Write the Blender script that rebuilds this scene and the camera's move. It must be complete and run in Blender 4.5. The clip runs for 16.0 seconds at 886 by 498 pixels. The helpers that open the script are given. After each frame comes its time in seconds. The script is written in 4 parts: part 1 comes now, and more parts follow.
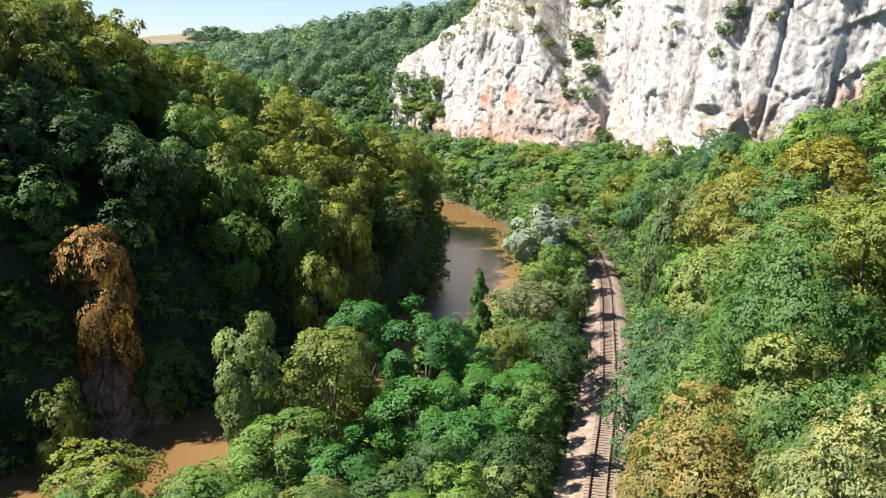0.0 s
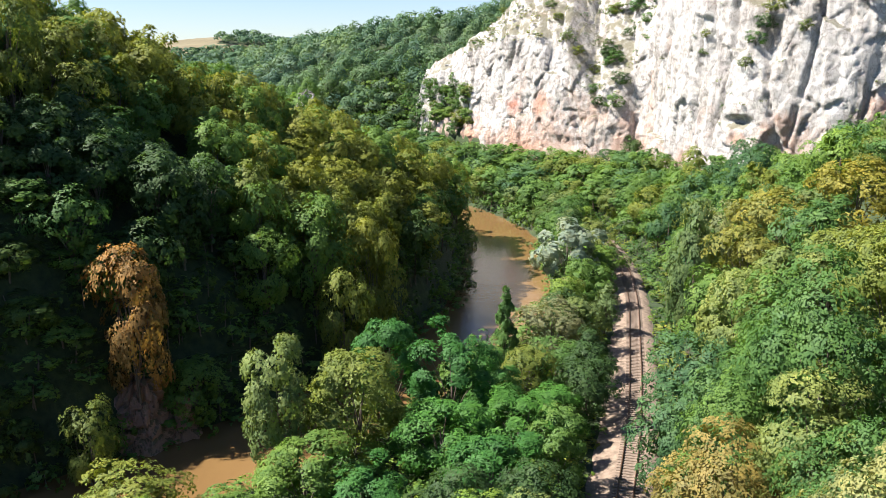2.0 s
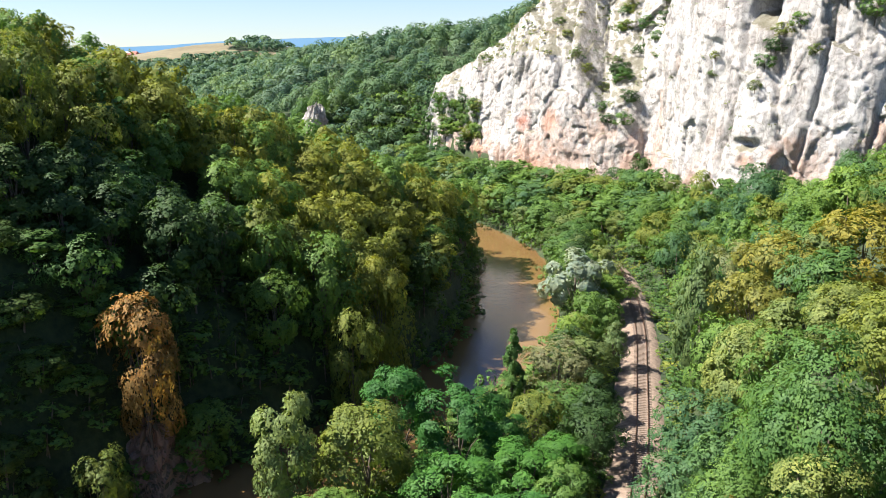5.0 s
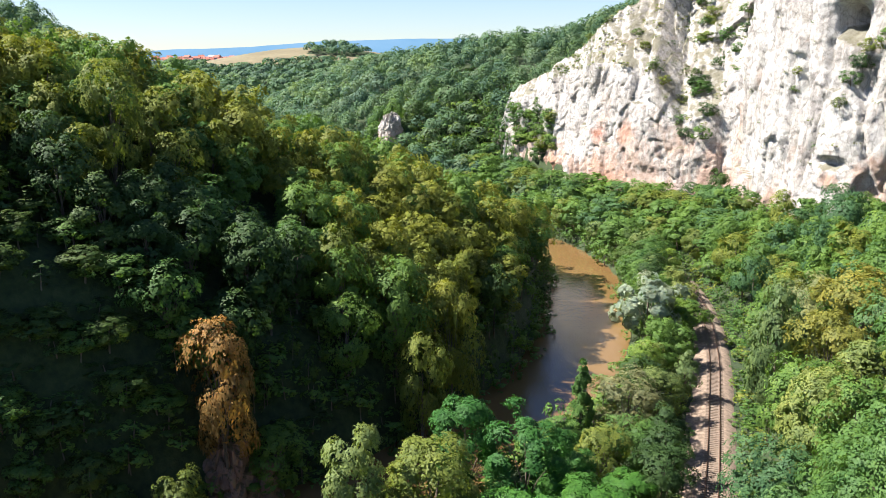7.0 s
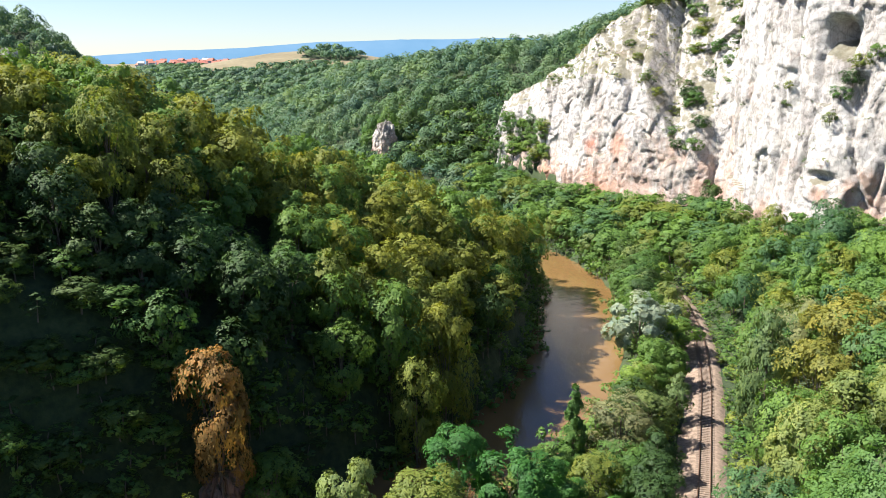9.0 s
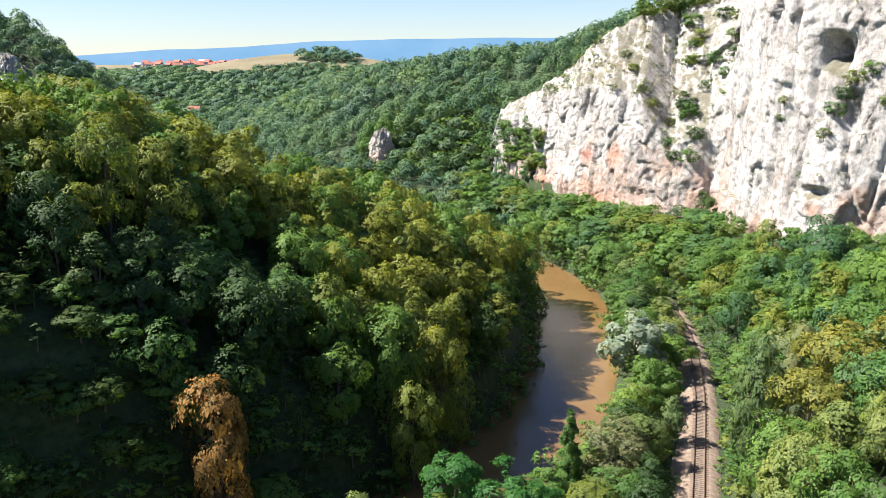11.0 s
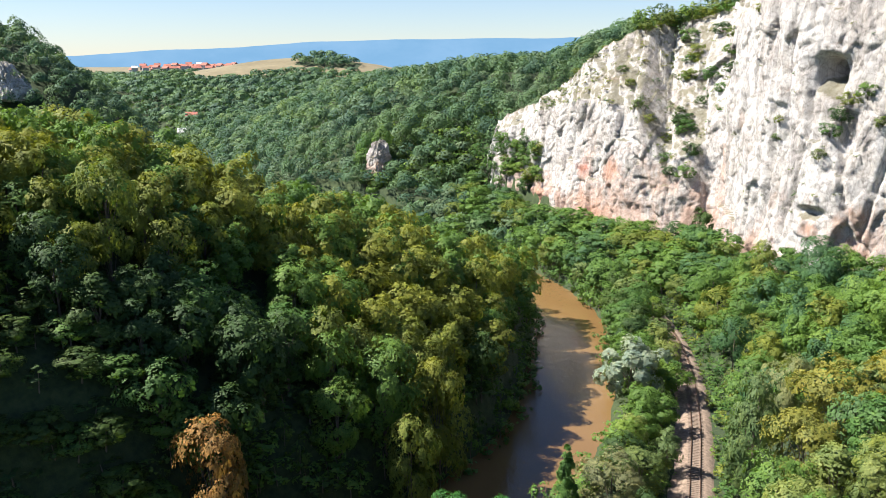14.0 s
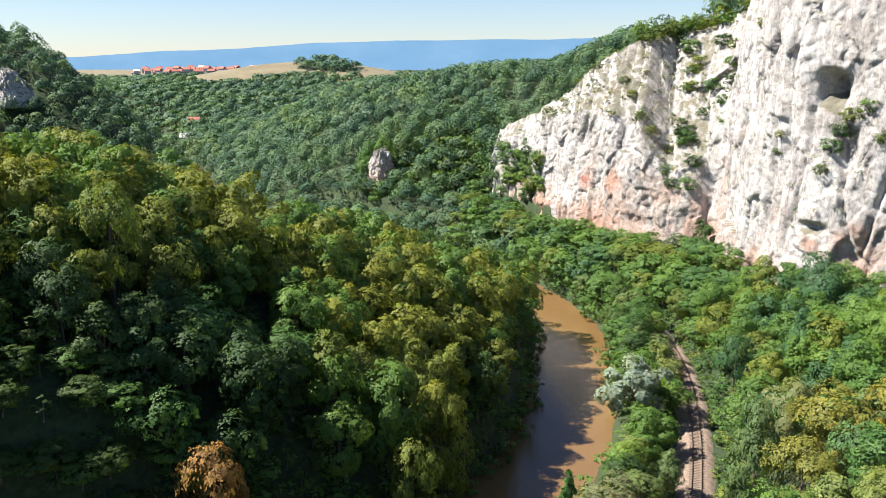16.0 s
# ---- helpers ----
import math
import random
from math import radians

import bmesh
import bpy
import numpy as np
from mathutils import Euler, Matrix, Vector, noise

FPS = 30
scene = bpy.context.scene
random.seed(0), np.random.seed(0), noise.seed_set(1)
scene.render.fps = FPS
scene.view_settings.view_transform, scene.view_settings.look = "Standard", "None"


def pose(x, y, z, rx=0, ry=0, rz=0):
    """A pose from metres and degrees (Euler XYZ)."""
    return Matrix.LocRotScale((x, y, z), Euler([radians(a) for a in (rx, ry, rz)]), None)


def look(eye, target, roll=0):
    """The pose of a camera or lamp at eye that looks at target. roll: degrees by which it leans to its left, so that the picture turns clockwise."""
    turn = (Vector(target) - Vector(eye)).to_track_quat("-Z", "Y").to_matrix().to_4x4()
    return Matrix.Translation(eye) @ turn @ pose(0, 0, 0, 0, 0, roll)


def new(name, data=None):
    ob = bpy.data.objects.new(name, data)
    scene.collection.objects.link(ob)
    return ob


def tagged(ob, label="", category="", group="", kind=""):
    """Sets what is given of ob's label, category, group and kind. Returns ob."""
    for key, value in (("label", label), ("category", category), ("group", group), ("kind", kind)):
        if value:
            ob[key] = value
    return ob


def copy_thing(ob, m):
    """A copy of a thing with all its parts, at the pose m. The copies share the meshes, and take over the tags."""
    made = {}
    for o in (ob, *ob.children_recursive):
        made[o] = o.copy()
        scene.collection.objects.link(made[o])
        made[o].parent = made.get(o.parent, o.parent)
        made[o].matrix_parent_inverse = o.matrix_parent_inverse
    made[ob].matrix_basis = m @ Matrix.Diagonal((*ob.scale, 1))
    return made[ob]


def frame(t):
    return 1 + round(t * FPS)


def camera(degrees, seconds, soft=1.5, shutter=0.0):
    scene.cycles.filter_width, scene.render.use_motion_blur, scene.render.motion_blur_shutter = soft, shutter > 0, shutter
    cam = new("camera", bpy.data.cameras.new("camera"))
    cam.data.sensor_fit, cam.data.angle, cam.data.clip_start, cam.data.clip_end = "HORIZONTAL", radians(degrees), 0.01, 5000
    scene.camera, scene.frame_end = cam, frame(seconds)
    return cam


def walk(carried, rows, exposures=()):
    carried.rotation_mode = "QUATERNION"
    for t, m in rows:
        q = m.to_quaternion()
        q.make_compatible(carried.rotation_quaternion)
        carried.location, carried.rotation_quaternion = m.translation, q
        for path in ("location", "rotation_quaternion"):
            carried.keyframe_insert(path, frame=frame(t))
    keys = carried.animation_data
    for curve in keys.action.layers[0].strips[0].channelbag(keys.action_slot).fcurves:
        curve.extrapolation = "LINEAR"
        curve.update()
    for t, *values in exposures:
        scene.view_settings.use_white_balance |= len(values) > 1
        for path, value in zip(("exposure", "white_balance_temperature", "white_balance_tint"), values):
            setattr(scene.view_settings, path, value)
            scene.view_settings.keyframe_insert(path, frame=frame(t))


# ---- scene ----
cam = camera(53.4, 16.0, soft=0.7)
PATH = [
    (0, (-0.165, -0.039, 37.812), (-0.204, 1.915, 37.389), 0.2),
    (0.5, (-0.127, 0.026, 38.224), (-0.229, 1.978, 37.803), 0.2),
    (1, (-0.055, 0.057, 38.663), (-0.157, 2.009, 38.241), 0.1),
    (1.5, (0.022, 0.049, 39.234), (-0.081, 2.001, 38.813), 0.1),
    (2, (0.064, 0.009, 40.009), (-0.039, 1.961, 39.587), 0.1),
    (2.5, (0.087, -0.02, 40.828), (-0.015, 1.932, 40.406), 0.0),
    (3, (0.178, 0.01, 41.722), (0.077, 1.962, 41.3), -0.0),
    (5.5, (0.263, 0.266, 46.68), (0.115, 2.215, 46.256), -0.0),
    (6, (0.274, 0.291, 47.514), (0.034, 2.231, 47.092), -0.0),
    (6.5, (0.353, 0.248, 48.499), (0.064, 2.182, 48.077), 0.0),
    (7, (0.472, 0.237, 49.434), (0.183, 2.171, 49.012), -0.0),
    (7.5, (0.436, 0.191, 50.441), (0.151, 2.125, 50.017), -0.0),
    (8, (0.514, 0.066, 51.332), (0.23, 2.0, 50.909), -0.1),
    (8.5, (0.527, 0.004, 52.244), (0.247, 1.939, 51.82), -0.1),
    (9, (0.684, -0.052, 53.182), (0.407, 1.883, 52.76), -0.1),
    (11.5, (0.696, -0.302, 57.897), (0.428, 1.634, 57.472), -0.0),
    (12, (0.696, -0.295, 58.703), (0.429, 1.641, 58.278), -0.0),
    (12.5, (0.631, -0.284, 59.569), (0.367, 1.653, 59.143), -0.0),
    (13, (0.697, -0.274, 60.417), (0.432, 1.662, 59.991), -0.1),
    (13.5, (0.657, -0.255, 61.201), (0.393, 1.681, 60.776), -0.0),
    (14, (0.66, -0.26, 62.167), (0.397, 1.677, 61.741), -0.0),
    (14.5, (0.752, -0.263, 63.075), (0.483, 1.673, 62.65), -0.0),
    (15, (0.691, -0.198, 63.944), (0.424, 1.738, 63.519), -0.0),
    (15.5, (0.721, -0.113, 64.879), (0.453, 1.823, 64.453), 0.0),
    (16, (0.592, -0.066, 65.735), (0.325, 1.87, 65.31), 0.0),
]
walk(cam, [(t, look(eye, aim, roll)) for t, eye, aim, roll in PATH], exposures=[(0, 1.53), (8, 1.55), (12, 1.46), (16, 1.38)])
# ---- world, sun, exposure ----
SUN_FROM = Vector((-0.985, -0.12, 0.0)).normalized()
SUN_ELEV = radians(50)
sun_dir = Vector((SUN_FROM.x * math.cos(SUN_ELEV), SUN_FROM.y * math.cos(SUN_ELEV), math.sin(SUN_ELEV)))
sun_data = bpy.data.lights.new("sun", "SUN")
sun_data.energy, sun_data.angle, sun_data.color = 5.0, radians(0.53), (1.0, 0.96, 0.89)
sun = new("sun", sun_data)
sun.matrix_world = look(sun_dir * 300, (0, 0, 0))

world = bpy.data.worlds.new("world")
scene.world = world
world.use_nodes = True
wn = world.node_tree
sky = wn.nodes.new("ShaderNodeTexSky")
sky.sky_type, sky.sun_disc = "NISHITA", False
sky.sun_elevation = SUN_ELEV
sky.sun_rotation = math.atan2(sun_dir.x, sun_dir.y)
sky.air_density, sky.dust_density, sky.ozone_density, sky.altitude = 1.0, 0.05, 1.6, 300
background = wn.nodes["Background"]
background.inputs[1].default_value = 0.045
tint = wn.nodes.new("ShaderNodeMix")
tint.data_type, tint.blend_type = "RGBA", "MULTIPLY"
tint.inputs[0].default_value, tint.inputs[7].default_value = 1.0, (0.93, 1.02, 1.27, 1)
wn.links.new(sky.outputs[0], tint.inputs[6])
wn.links.new(tint.outputs[2], background.inputs[0])


# ---- materials ----
def node_material(name):
    m = bpy.data.materials.new(name)
    m.use_nodes = True
    return m, m.node_tree.nodes, m.node_tree.links, m.node_tree.nodes["Principled BSDF"]


def ramp(nodes, stops):
    r = nodes.new("ShaderNodeValToRGB")
    while len(r.color_ramp.elements) < len(stops):
        r.color_ramp.elements.new(0.5)
    for e, (at, col) in zip(r.color_ramp.elements, stops):
        e.position, e.color = at, (*col, 1)
    return r


def noise_node(nodes, links, scale, detail=5, rough=0.55, stretch=None, space="Object"):
    n = nodes.new("ShaderNodeTexNoise")
    n.inputs["Scale"].default_value, n.inputs["Detail"].default_value, n.inputs["Roughness"].default_value = scale, detail, rough
    c = nodes.new("ShaderNodeTexCoord")
    if stretch:
        mp = nodes.new("ShaderNodeMapping")
        mp.inputs["Scale"].default_value = stretch
        links.new(c.outputs[space], mp.inputs[0])
        links.new(mp.outputs[0], n.inputs["Vector"])
    else:
        links.new(c.outputs[space], n.inputs["Vector"])
    return n


def mix_color(nodes, links, kind, fac, a, b):
    m = nodes.new("ShaderNodeMix")
    m.data_type, m.blend_type = "RGBA", kind
    for i, v in ((0, fac), (6, a), (7, b)):
        if isinstance(v, (int, float)):
            m.inputs[i].default_value = v
        elif isinstance(v, tuple):
            m.inputs[i].default_value = (*v, 1)
        else:
            links.new(v, m.inputs[i])
    return m.outputs[2]


def bump(nodes, links, height, strength, dist, bsdf):
    b = nodes.new("ShaderNodeBump")
    b.inputs["Strength"].default_value, b.inputs["Distance"].default_value = strength, dist
    links.new(height, b.inputs["Height"])
    links.new(b.outputs[0], bsdf.inputs["Normal"])


def simple(name, col, rough=0.6, metal=0.0, scale=3.0, vary=0.25, relief=0.02):
    m, n, l, p = node_material(name)
    t = noise_node(n, l, scale)
    r = ramp(n, [(0.3, tuple(c * (1 - vary) for c in col)), (0.7, tuple(min(1, c * (1 + vary)) for c in col))])
    l.new(t.outputs[0], r.inputs[0])
    l.new(r.outputs[0], p.inputs["Base Color"])
    p.inputs["Roughness"].default_value, p.inputs["Metallic"].default_value = rough, metal
    f = noise_node(n, l, scale * 9, 3)
    bump(n, l, f.outputs[0], 0.4, relief, p)
    return m


def leaf_material(name, through_light=0.34, gloss=0.65, vary=0.3):
    """Foliage: the object's own colour, varied leaf by leaf and tree by tree."""
    m, n, l, p = node_material(name)
    info, geo = n.new("ShaderNodeObjectInfo"), n.new("ShaderNodeNewGeometry")
    leafy = ramp(n, [(at, tuple(1 + (v - 1) * vary for v in col)) for at, col in ((0.0, (0.5, 0.58, 0.46)), (0.45, (0.93, 0.96, 0.9)), (0.8, (1.18, 1.12, 0.95)), (1.0, (1.9, 1.65, 1.15)))])
    l.new(geo.outputs["Random Per Island"], leafy.inputs[0])
    treewise = ramp(n, [(0.0, (0.78, 0.85, 0.9)), (0.5, (1, 1, 1)), (1.0, (1.3, 1.15, 0.9))])
    l.new(info.outputs["Random"], treewise.inputs[0])
    a = mix_color(n, l, "MULTIPLY", 1.0, info.outputs["Color"], leafy.outputs[0])
    patch = noise_node(n, l, 0.5, 3)
    pr = ramp(n, [(0.36, (0.76, 0.83, 0.80)), (0.64, (1.22, 1.14, 0.98))])
    l.new(patch.outputs[0], pr.inputs[0])
    b = mix_color(n, l, "MULTIPLY", 1.0, a, treewise.outputs[0])
    c = mix_color(n, l, "MULTIPLY", 1.0, b, pr.outputs[0])
    # twigs of older and younger leaf, and stands of different growth
    twig = noise_node(n, l, 2.2, 2)
    twr = ramp(n, [(0.38, (0.86, 0.90, 0.89)), (0.62, (1.14, 1.10, 1.03))])
    l.new(twig.outputs[0], twr.inputs[0])
    c = mix_color(n, l, "MULTIPLY", 1.0, c, twr.outputs[0])
    stand = noise_node(n, l, 0.022, 4, 0.6)
    sr = ramp(n, [(0.36, (0.72, 0.80, 0.92)), (0.5, (1, 1, 1)), (0.66, (1.20, 1.14, 0.98))])
    l.new(stand.outputs[0], sr.inputs[0])
    c = mix_color(n, l, "MULTIPLY", 1.0, c, sr.outputs[0])
    l.new(c, p.inputs["Base Color"])
    p.inputs["Roughness"].default_value = gloss
    p.inputs["Specular IOR Level"].default_value = 0.35
    tr = n.new("ShaderNodeBsdfTranslucent")
    warm = mix_color(n, l, "MULTIPLY", 1.0, c, (1.2, 1.2, 0.65))
    l.new(warm, tr.inputs[0])
    mx = n.new("ShaderNodeMixShader")
    mx.inputs[0].default_value = through_light
    l.new(p.outputs[0], mx.inputs[1]), l.new(tr.outputs[0], mx.inputs[2])
    l.new(mx.outputs[0], n["Material Output"].inputs[0])
    return m


LEAF = leaf_material("foliage")
LEAF_FAR = leaf_material("distant_foliage", 0.28, 0.75, 0.2)
BARK = simple("bark", (0.13, 0.10, 0.075), 0.9, scale=2.0, vary=0.4, relief=0.05)


def ground_material():
    m, n, l, p = node_material("forest_floor")
    a, b = noise_node(n, l, 0.05, 6), noise_node(n, l, 0.9, 6, 0.65)
    r1 = ramp(n, [(0.35, (0.015, 0.028, 0.010)), (0.5, (0.027, 0.045, 0.014)), (0.68, (0.045, 0.059, 0.021))])
    l.new(b.outputs[0], r1.inputs[0])
    r2 = ramp(n, [(0.35, (0.75, 0.8, 0.8)), (0.65, (1.25, 1.15, 1.0))])
    l.new(a.outputs[0], r2.inputs[0])
    l.new(mix_color(n, l, "MULTIPLY", 1.0, r1.outputs[0], r2.outputs[0]), p.inputs["Base Color"])
    p.inputs["Roughness"].default_value = 0.95
    bump(n, l, b.outputs[0], 0.8, 0.3, p)
    return m


def field_material():
    m, n, l, p = node_material("dry_meadow")
    a, b = noise_node(n, l, 0.012, 5, stretch=(1, 3, 1)), noise_node(n, l, 0.2, 6)
    r1 = ramp(n, [(0.35, (0.140, 0.115, 0.063)), (0.55, (0.182, 0.154, 0.091)), (0.72, (0.105, 0.112, 0.049))])
    l.new(a.outputs[0], r1.inputs[0])
    r2 = ramp(n, [(0.3, (0.85, 0.85, 0.85)), (0.7, (1.15, 1.1, 1.05))])
    l.new(b.outputs[0], r2.inputs[0])
    l.new(mix_color(n, l, "MULTIPLY", 1.0, r1.outputs[0], r2.outputs[0]), p.inputs["Base Color"])
    p.inputs["Roughness"].default_value = 0.95
    return m


def water_material():
    m, n, l, p = node_material("muddy_water")
    a = noise_node(n, l, 0.06, 5, stretch=(1.0, 0.5, 1))
    r = ramp(n, [(0.3, (0.140, 0.080, 0.031)), (0.6, (0.172, 0.100, 0.040)), (0.8, (0.198, 0.122, 0.055))])
    l.new(a.outputs[0], r.inputs[0])
    l.new(r.outputs[0], p.inputs["Base Color"])
    p.inputs["Roughness"].default_value = 0.1
    p.inputs["IOR"].default_value = 1.33
    w = noise_node(n, l, 1.1, 4, 0.6, stretch=(1.0, 0.6, 1))
    bump(n, l, w.outputs[0], 0.35, 0.12, p)
    return m


def rock_material(name="limestone", red=1.0, shade=1.0, rusty=0.0):
    m, n, l, p = node_material(name)
    big = noise_node(n, l, 0.045, 6, 0.6)
    streak = noise_node(n, l, 0.22, 8, 0.68, stretch=(1.0, 1.0, 0.16))
    fine = noise_node(n, l, 0.8, 9, 0.76)
    r1 = ramp(n, [(0.25, (0.216, 0.198, 0.184)), (0.38, (0.389, 0.360, 0.338)), (0.52, (0.504, 0.479, 0.457)), (0.75, (0.569, 0.551, 0.533))])
    l.new(streak.outputs[0], r1.inputs[0])
    r2 = ramp(n, [(0.32, (0.42, 0.40, 0.39)), (0.43, (0.88, 0.87, 0.86)), (0.55, (1.08, 1.07, 1.06)), (0.75, (1.20, 1.19, 1.18))])
    l.new(fine.outputs[0], r2.inputs[0])
    col = mix_color(n, l, "MULTIPLY", 1.0, r1.outputs[0], r2.outputs[0])
    # joints and weathering lines in the stone
    warp = noise_node(n, l, 0.3, 5, 0.6)
    coords = n.new("ShaderNodeTexCoord")
    shift = n.new("ShaderNodeMix")
    shift.data_type, shift.blend_type = "RGBA", "LINEAR_LIGHT"
    shift.inputs[0].default_value = 1.8
    l.new(coords.outputs["Object"], shift.inputs[6]), l.new(warp.outputs[1], shift.inputs[7])
    squash = n.new("ShaderNodeMapping")
    squash.inputs["Scale"].default_value = (1.0, 1.0, 0.4)
    l.new(shift.outputs[2], squash.inputs[0])
    joints = n.new("ShaderNodeTexVoronoi")
    joints.feature = "DISTANCE_TO_EDGE"
    joints.inputs["Scale"].default_value = 0.42
    l.new(squash.outputs[0], joints.inputs["Vector"])
    jr = ramp(n, [(0.0, (0.46, 0.44, 0.43)), (0.03, (0.86, 0.85, 0.84)), (0.08, (1, 1, 1))])
    l.new(joints.outputs["Distance"], jr.inputs[0])
    col = mix_color(n, l, "MULTIPLY", 0.6, col, jr.outputs[0])
    # blocks of paler and greyer stone
    block = n.new("ShaderNodeTexVoronoi")
    block.inputs["Scale"].default_value = 0.6
    l.new(squash.outputs[0], block.inputs["Vector"])
    sepb = n.new("ShaderNodeSeparateColor")
    l.new(block.outputs["Color"], sepb.inputs[0])
    blr = ramp(n, [(0.0, (0.80, 0.79, 0.79)), (0.5, (1, 1, 1)), (1.0, (1.10, 1.08, 1.05))])
    l.new(sepb.outputs[0], blr.inputs[0])
    col = mix_color(n, l, "MULTIPLY", 0.8, col, blr.outputs[0])
    if rusty:
        col = mix_color(n, l, "MIX", rusty, col, (0.30, 0.12, 0.065))
    lichen = noise_node(n, l, 0.07, 7, 0.72)
    lr = ramp(n, [(0.40, (0.74, 0.71, 0.68)), (0.54, (1, 1, 1))])
    l.new(lichen.outputs[0], lr.inputs[0])
    col = mix_color(n, l, "MULTIPLY", 0.8, col, lr.outputs[0])
    col = mix_color(n, l, "MULTIPLY", 1.0, col, (shade, shade, shade))
    # iron staining, strongest low on the face
    geo = n.new("ShaderNodeNewGeometry")
    sep = n.new("ShaderNodeSeparateXYZ")
    l.new(geo.outputs["Position"], sep.inputs[0])
    low = n.new("ShaderNodeMapRange")
    low.inputs[1].default_value, low.inputs[2].default_value, low.inputs[3].default_value, low.inputs[4].default_value = 8, 36, 0.18, -0.14
    l.new(sep.outputs[2], low.inputs[0])
    add = n.new("ShaderNodeMath")
    l.new(big.outputs[0], add.inputs[0]), l.new(low.outputs[0], add.inputs[1])
    stain = noise_node(n, l, 0.13, 6, 0.7, stretch=(1.0, 1.0, 0.5))
    add2 = n.new("ShaderNodeMath")
    add2.operation = "MULTIPLY_ADD"
    l.new(stain.outputs[0], add2.inputs[0])
    add2.inputs[1].default_value = 0.8
    l.new(add.outputs[0], add2.inputs[2])
    rr = ramp(n, [(0.0, (0, 0, 0)), (0.56, (0, 0, 0)), (0.66, (1, 1, 1))])
    half = n.new("ShaderNodeMath")
    half.operation = "MULTIPLY"
    half.inputs[1].default_value = 0.62
    l.new(add2.outputs[0], half.inputs[0])
    l.new(half.outputs[0], rr.inputs[0])
    fade = n.new("ShaderNodeMath")
    fade.operation = "MULTIPLY"
    fade.inputs[1].default_value = 0.58 * red
    l.new(rr.outputs[0], fade.inputs[0])
    col = mix_color(n, l, "MIX", fade.outputs[0], col, (0.430, 0.245, 0.165))
    # rust-red and ochre patches under the overhangs
    if not rusty:
        wob = noise_node(n, l, 0.5, 4, 0.7)
        for spot, size, tone in (((7, 305, 25), 3.4, (0.36, 0.10, 0.045)), ((17, 296, 25), 4.6, (0.42, 0.20, 0.12)), ((-9, 331, 11), 9.0, (0.44, 0.23, 0.14)), ((13, 302, 11), 9.0, (0.42, 0.22, 0.14)), ((60, 221, 21), 2.4, (0.42, 0.21, 0.13))):
            away = n.new("ShaderNodeVectorMath")
            away.operation = "DISTANCE"
            away.inputs[1].default_value = spot
            l.new(geo.outputs["Position"], away.inputs[0])
            reach = n.new("ShaderNodeMath")
            reach.operation = "MULTIPLY_ADD"
            reach.inputs[1].default_value = size * 2.2
            l.new(wob.outputs[0], reach.inputs[0]), l.new(away.outputs["Value"], reach.inputs[2])
            near = n.new("ShaderNodeMapRange")
            near.inputs[1].default_value, near.inputs[2].default_value, near.inputs[3].default_value, near.inputs[4].default_value = size * 1.4, size * 2.4, 0.75, 0.0
            l.new(reach.outputs[0], near.inputs[0])
            col = mix_color(n, l, "MIX", near.outputs[0], col, tone)
    # grass and lichen on ledges that lie back
    nrm = n.new("ShaderNodeSeparateXYZ")
    l.new(geo.outputs["Normal"], nrm.inputs[0])
    gadd = n.new("ShaderNodeMath")
    l.new(nrm.outputs[2], gadd.inputs[0])
    gn = noise_node(n, l, 0.25, 6, 0.7)
    l.new(gn.outputs[0], gadd.inputs[1])
    gr = ramp(n, [(0.0, (0, 0, 0)), (0.50, (0, 0, 0)), (0.60, (1, 1, 1))])
    gh = n.new("ShaderNodeMath")
    gh.operation = "MULTIPLY"
    gh.inputs[1].default_value = 0.5
    l.new(gadd.outputs[0], gh.inputs[0])
    l.new(gh.outputs[0], gr.inputs[0])
    gf = n.new("ShaderNodeMath")
    gf.operation = "MULTIPLY"
    gf.inputs[1].default_value = 0.75
    l.new(gr.outputs[0], gf.inputs[0])
    col = mix_color(n, l, "MIX", gf.outputs[0], col, (0.118, 0.106, 0.052))
    l.new(col, p.inputs["Base Color"])
    p.inputs["Roughness"].default_value = 0.92
    hh = n.new("ShaderNodeMath")
    hh.operation = "ADD"
    l.new(fine.outputs[0], hh.inputs[0]), l.new(streak.outputs[0], hh.inputs[1])
    bump(n, l, hh.outputs[0], 1.0, 0.7, p)
    return m


GROUND, FIELD, WATER, ROCK = ground_material(), field_material(), water_material(), rock_material()
RIVER_ROCK = rock_material("stained_river_rock", 1.3, 0.75, 0.6)
BALLAST = simple("ballast", (0.212, 0.153, 0.112), 0.95, scale=1.6, vary=0.4, relief=0.08)
RUST = simple("rusty_steel", (0.13, 0.07, 0.045), 0.55, 0.6, scale=4, vary=0.3)
CONCRETE = simple("sleeper_concrete", (0.180, 0.134, 0.103), 0.9, scale=2, vary=0.3)


def mesh_object(name, verts, faces, mat, parent=None, smooth=False):
    me = bpy.data.meshes.new(name)
    me.from_pydata([tuple(v) for v in verts], [], [tuple(f) for f in faces])
    if smooth:
        me.polygons.foreach_set("use_smooth", [True] * len(me.polygons))
    me.materials.append(mat)
    ob = new(name, me)
    if parent:
        ob.parent = parent
    return ob


def part(name, bm, material, parent, label=""):
    me = bpy.data.meshes.new(name)
    bm.to_mesh(me)
    bm.free()
    me.materials.append(material)
    ob = new(name, me)
    ob.parent = parent
    return tagged(ob, label) if label else ob


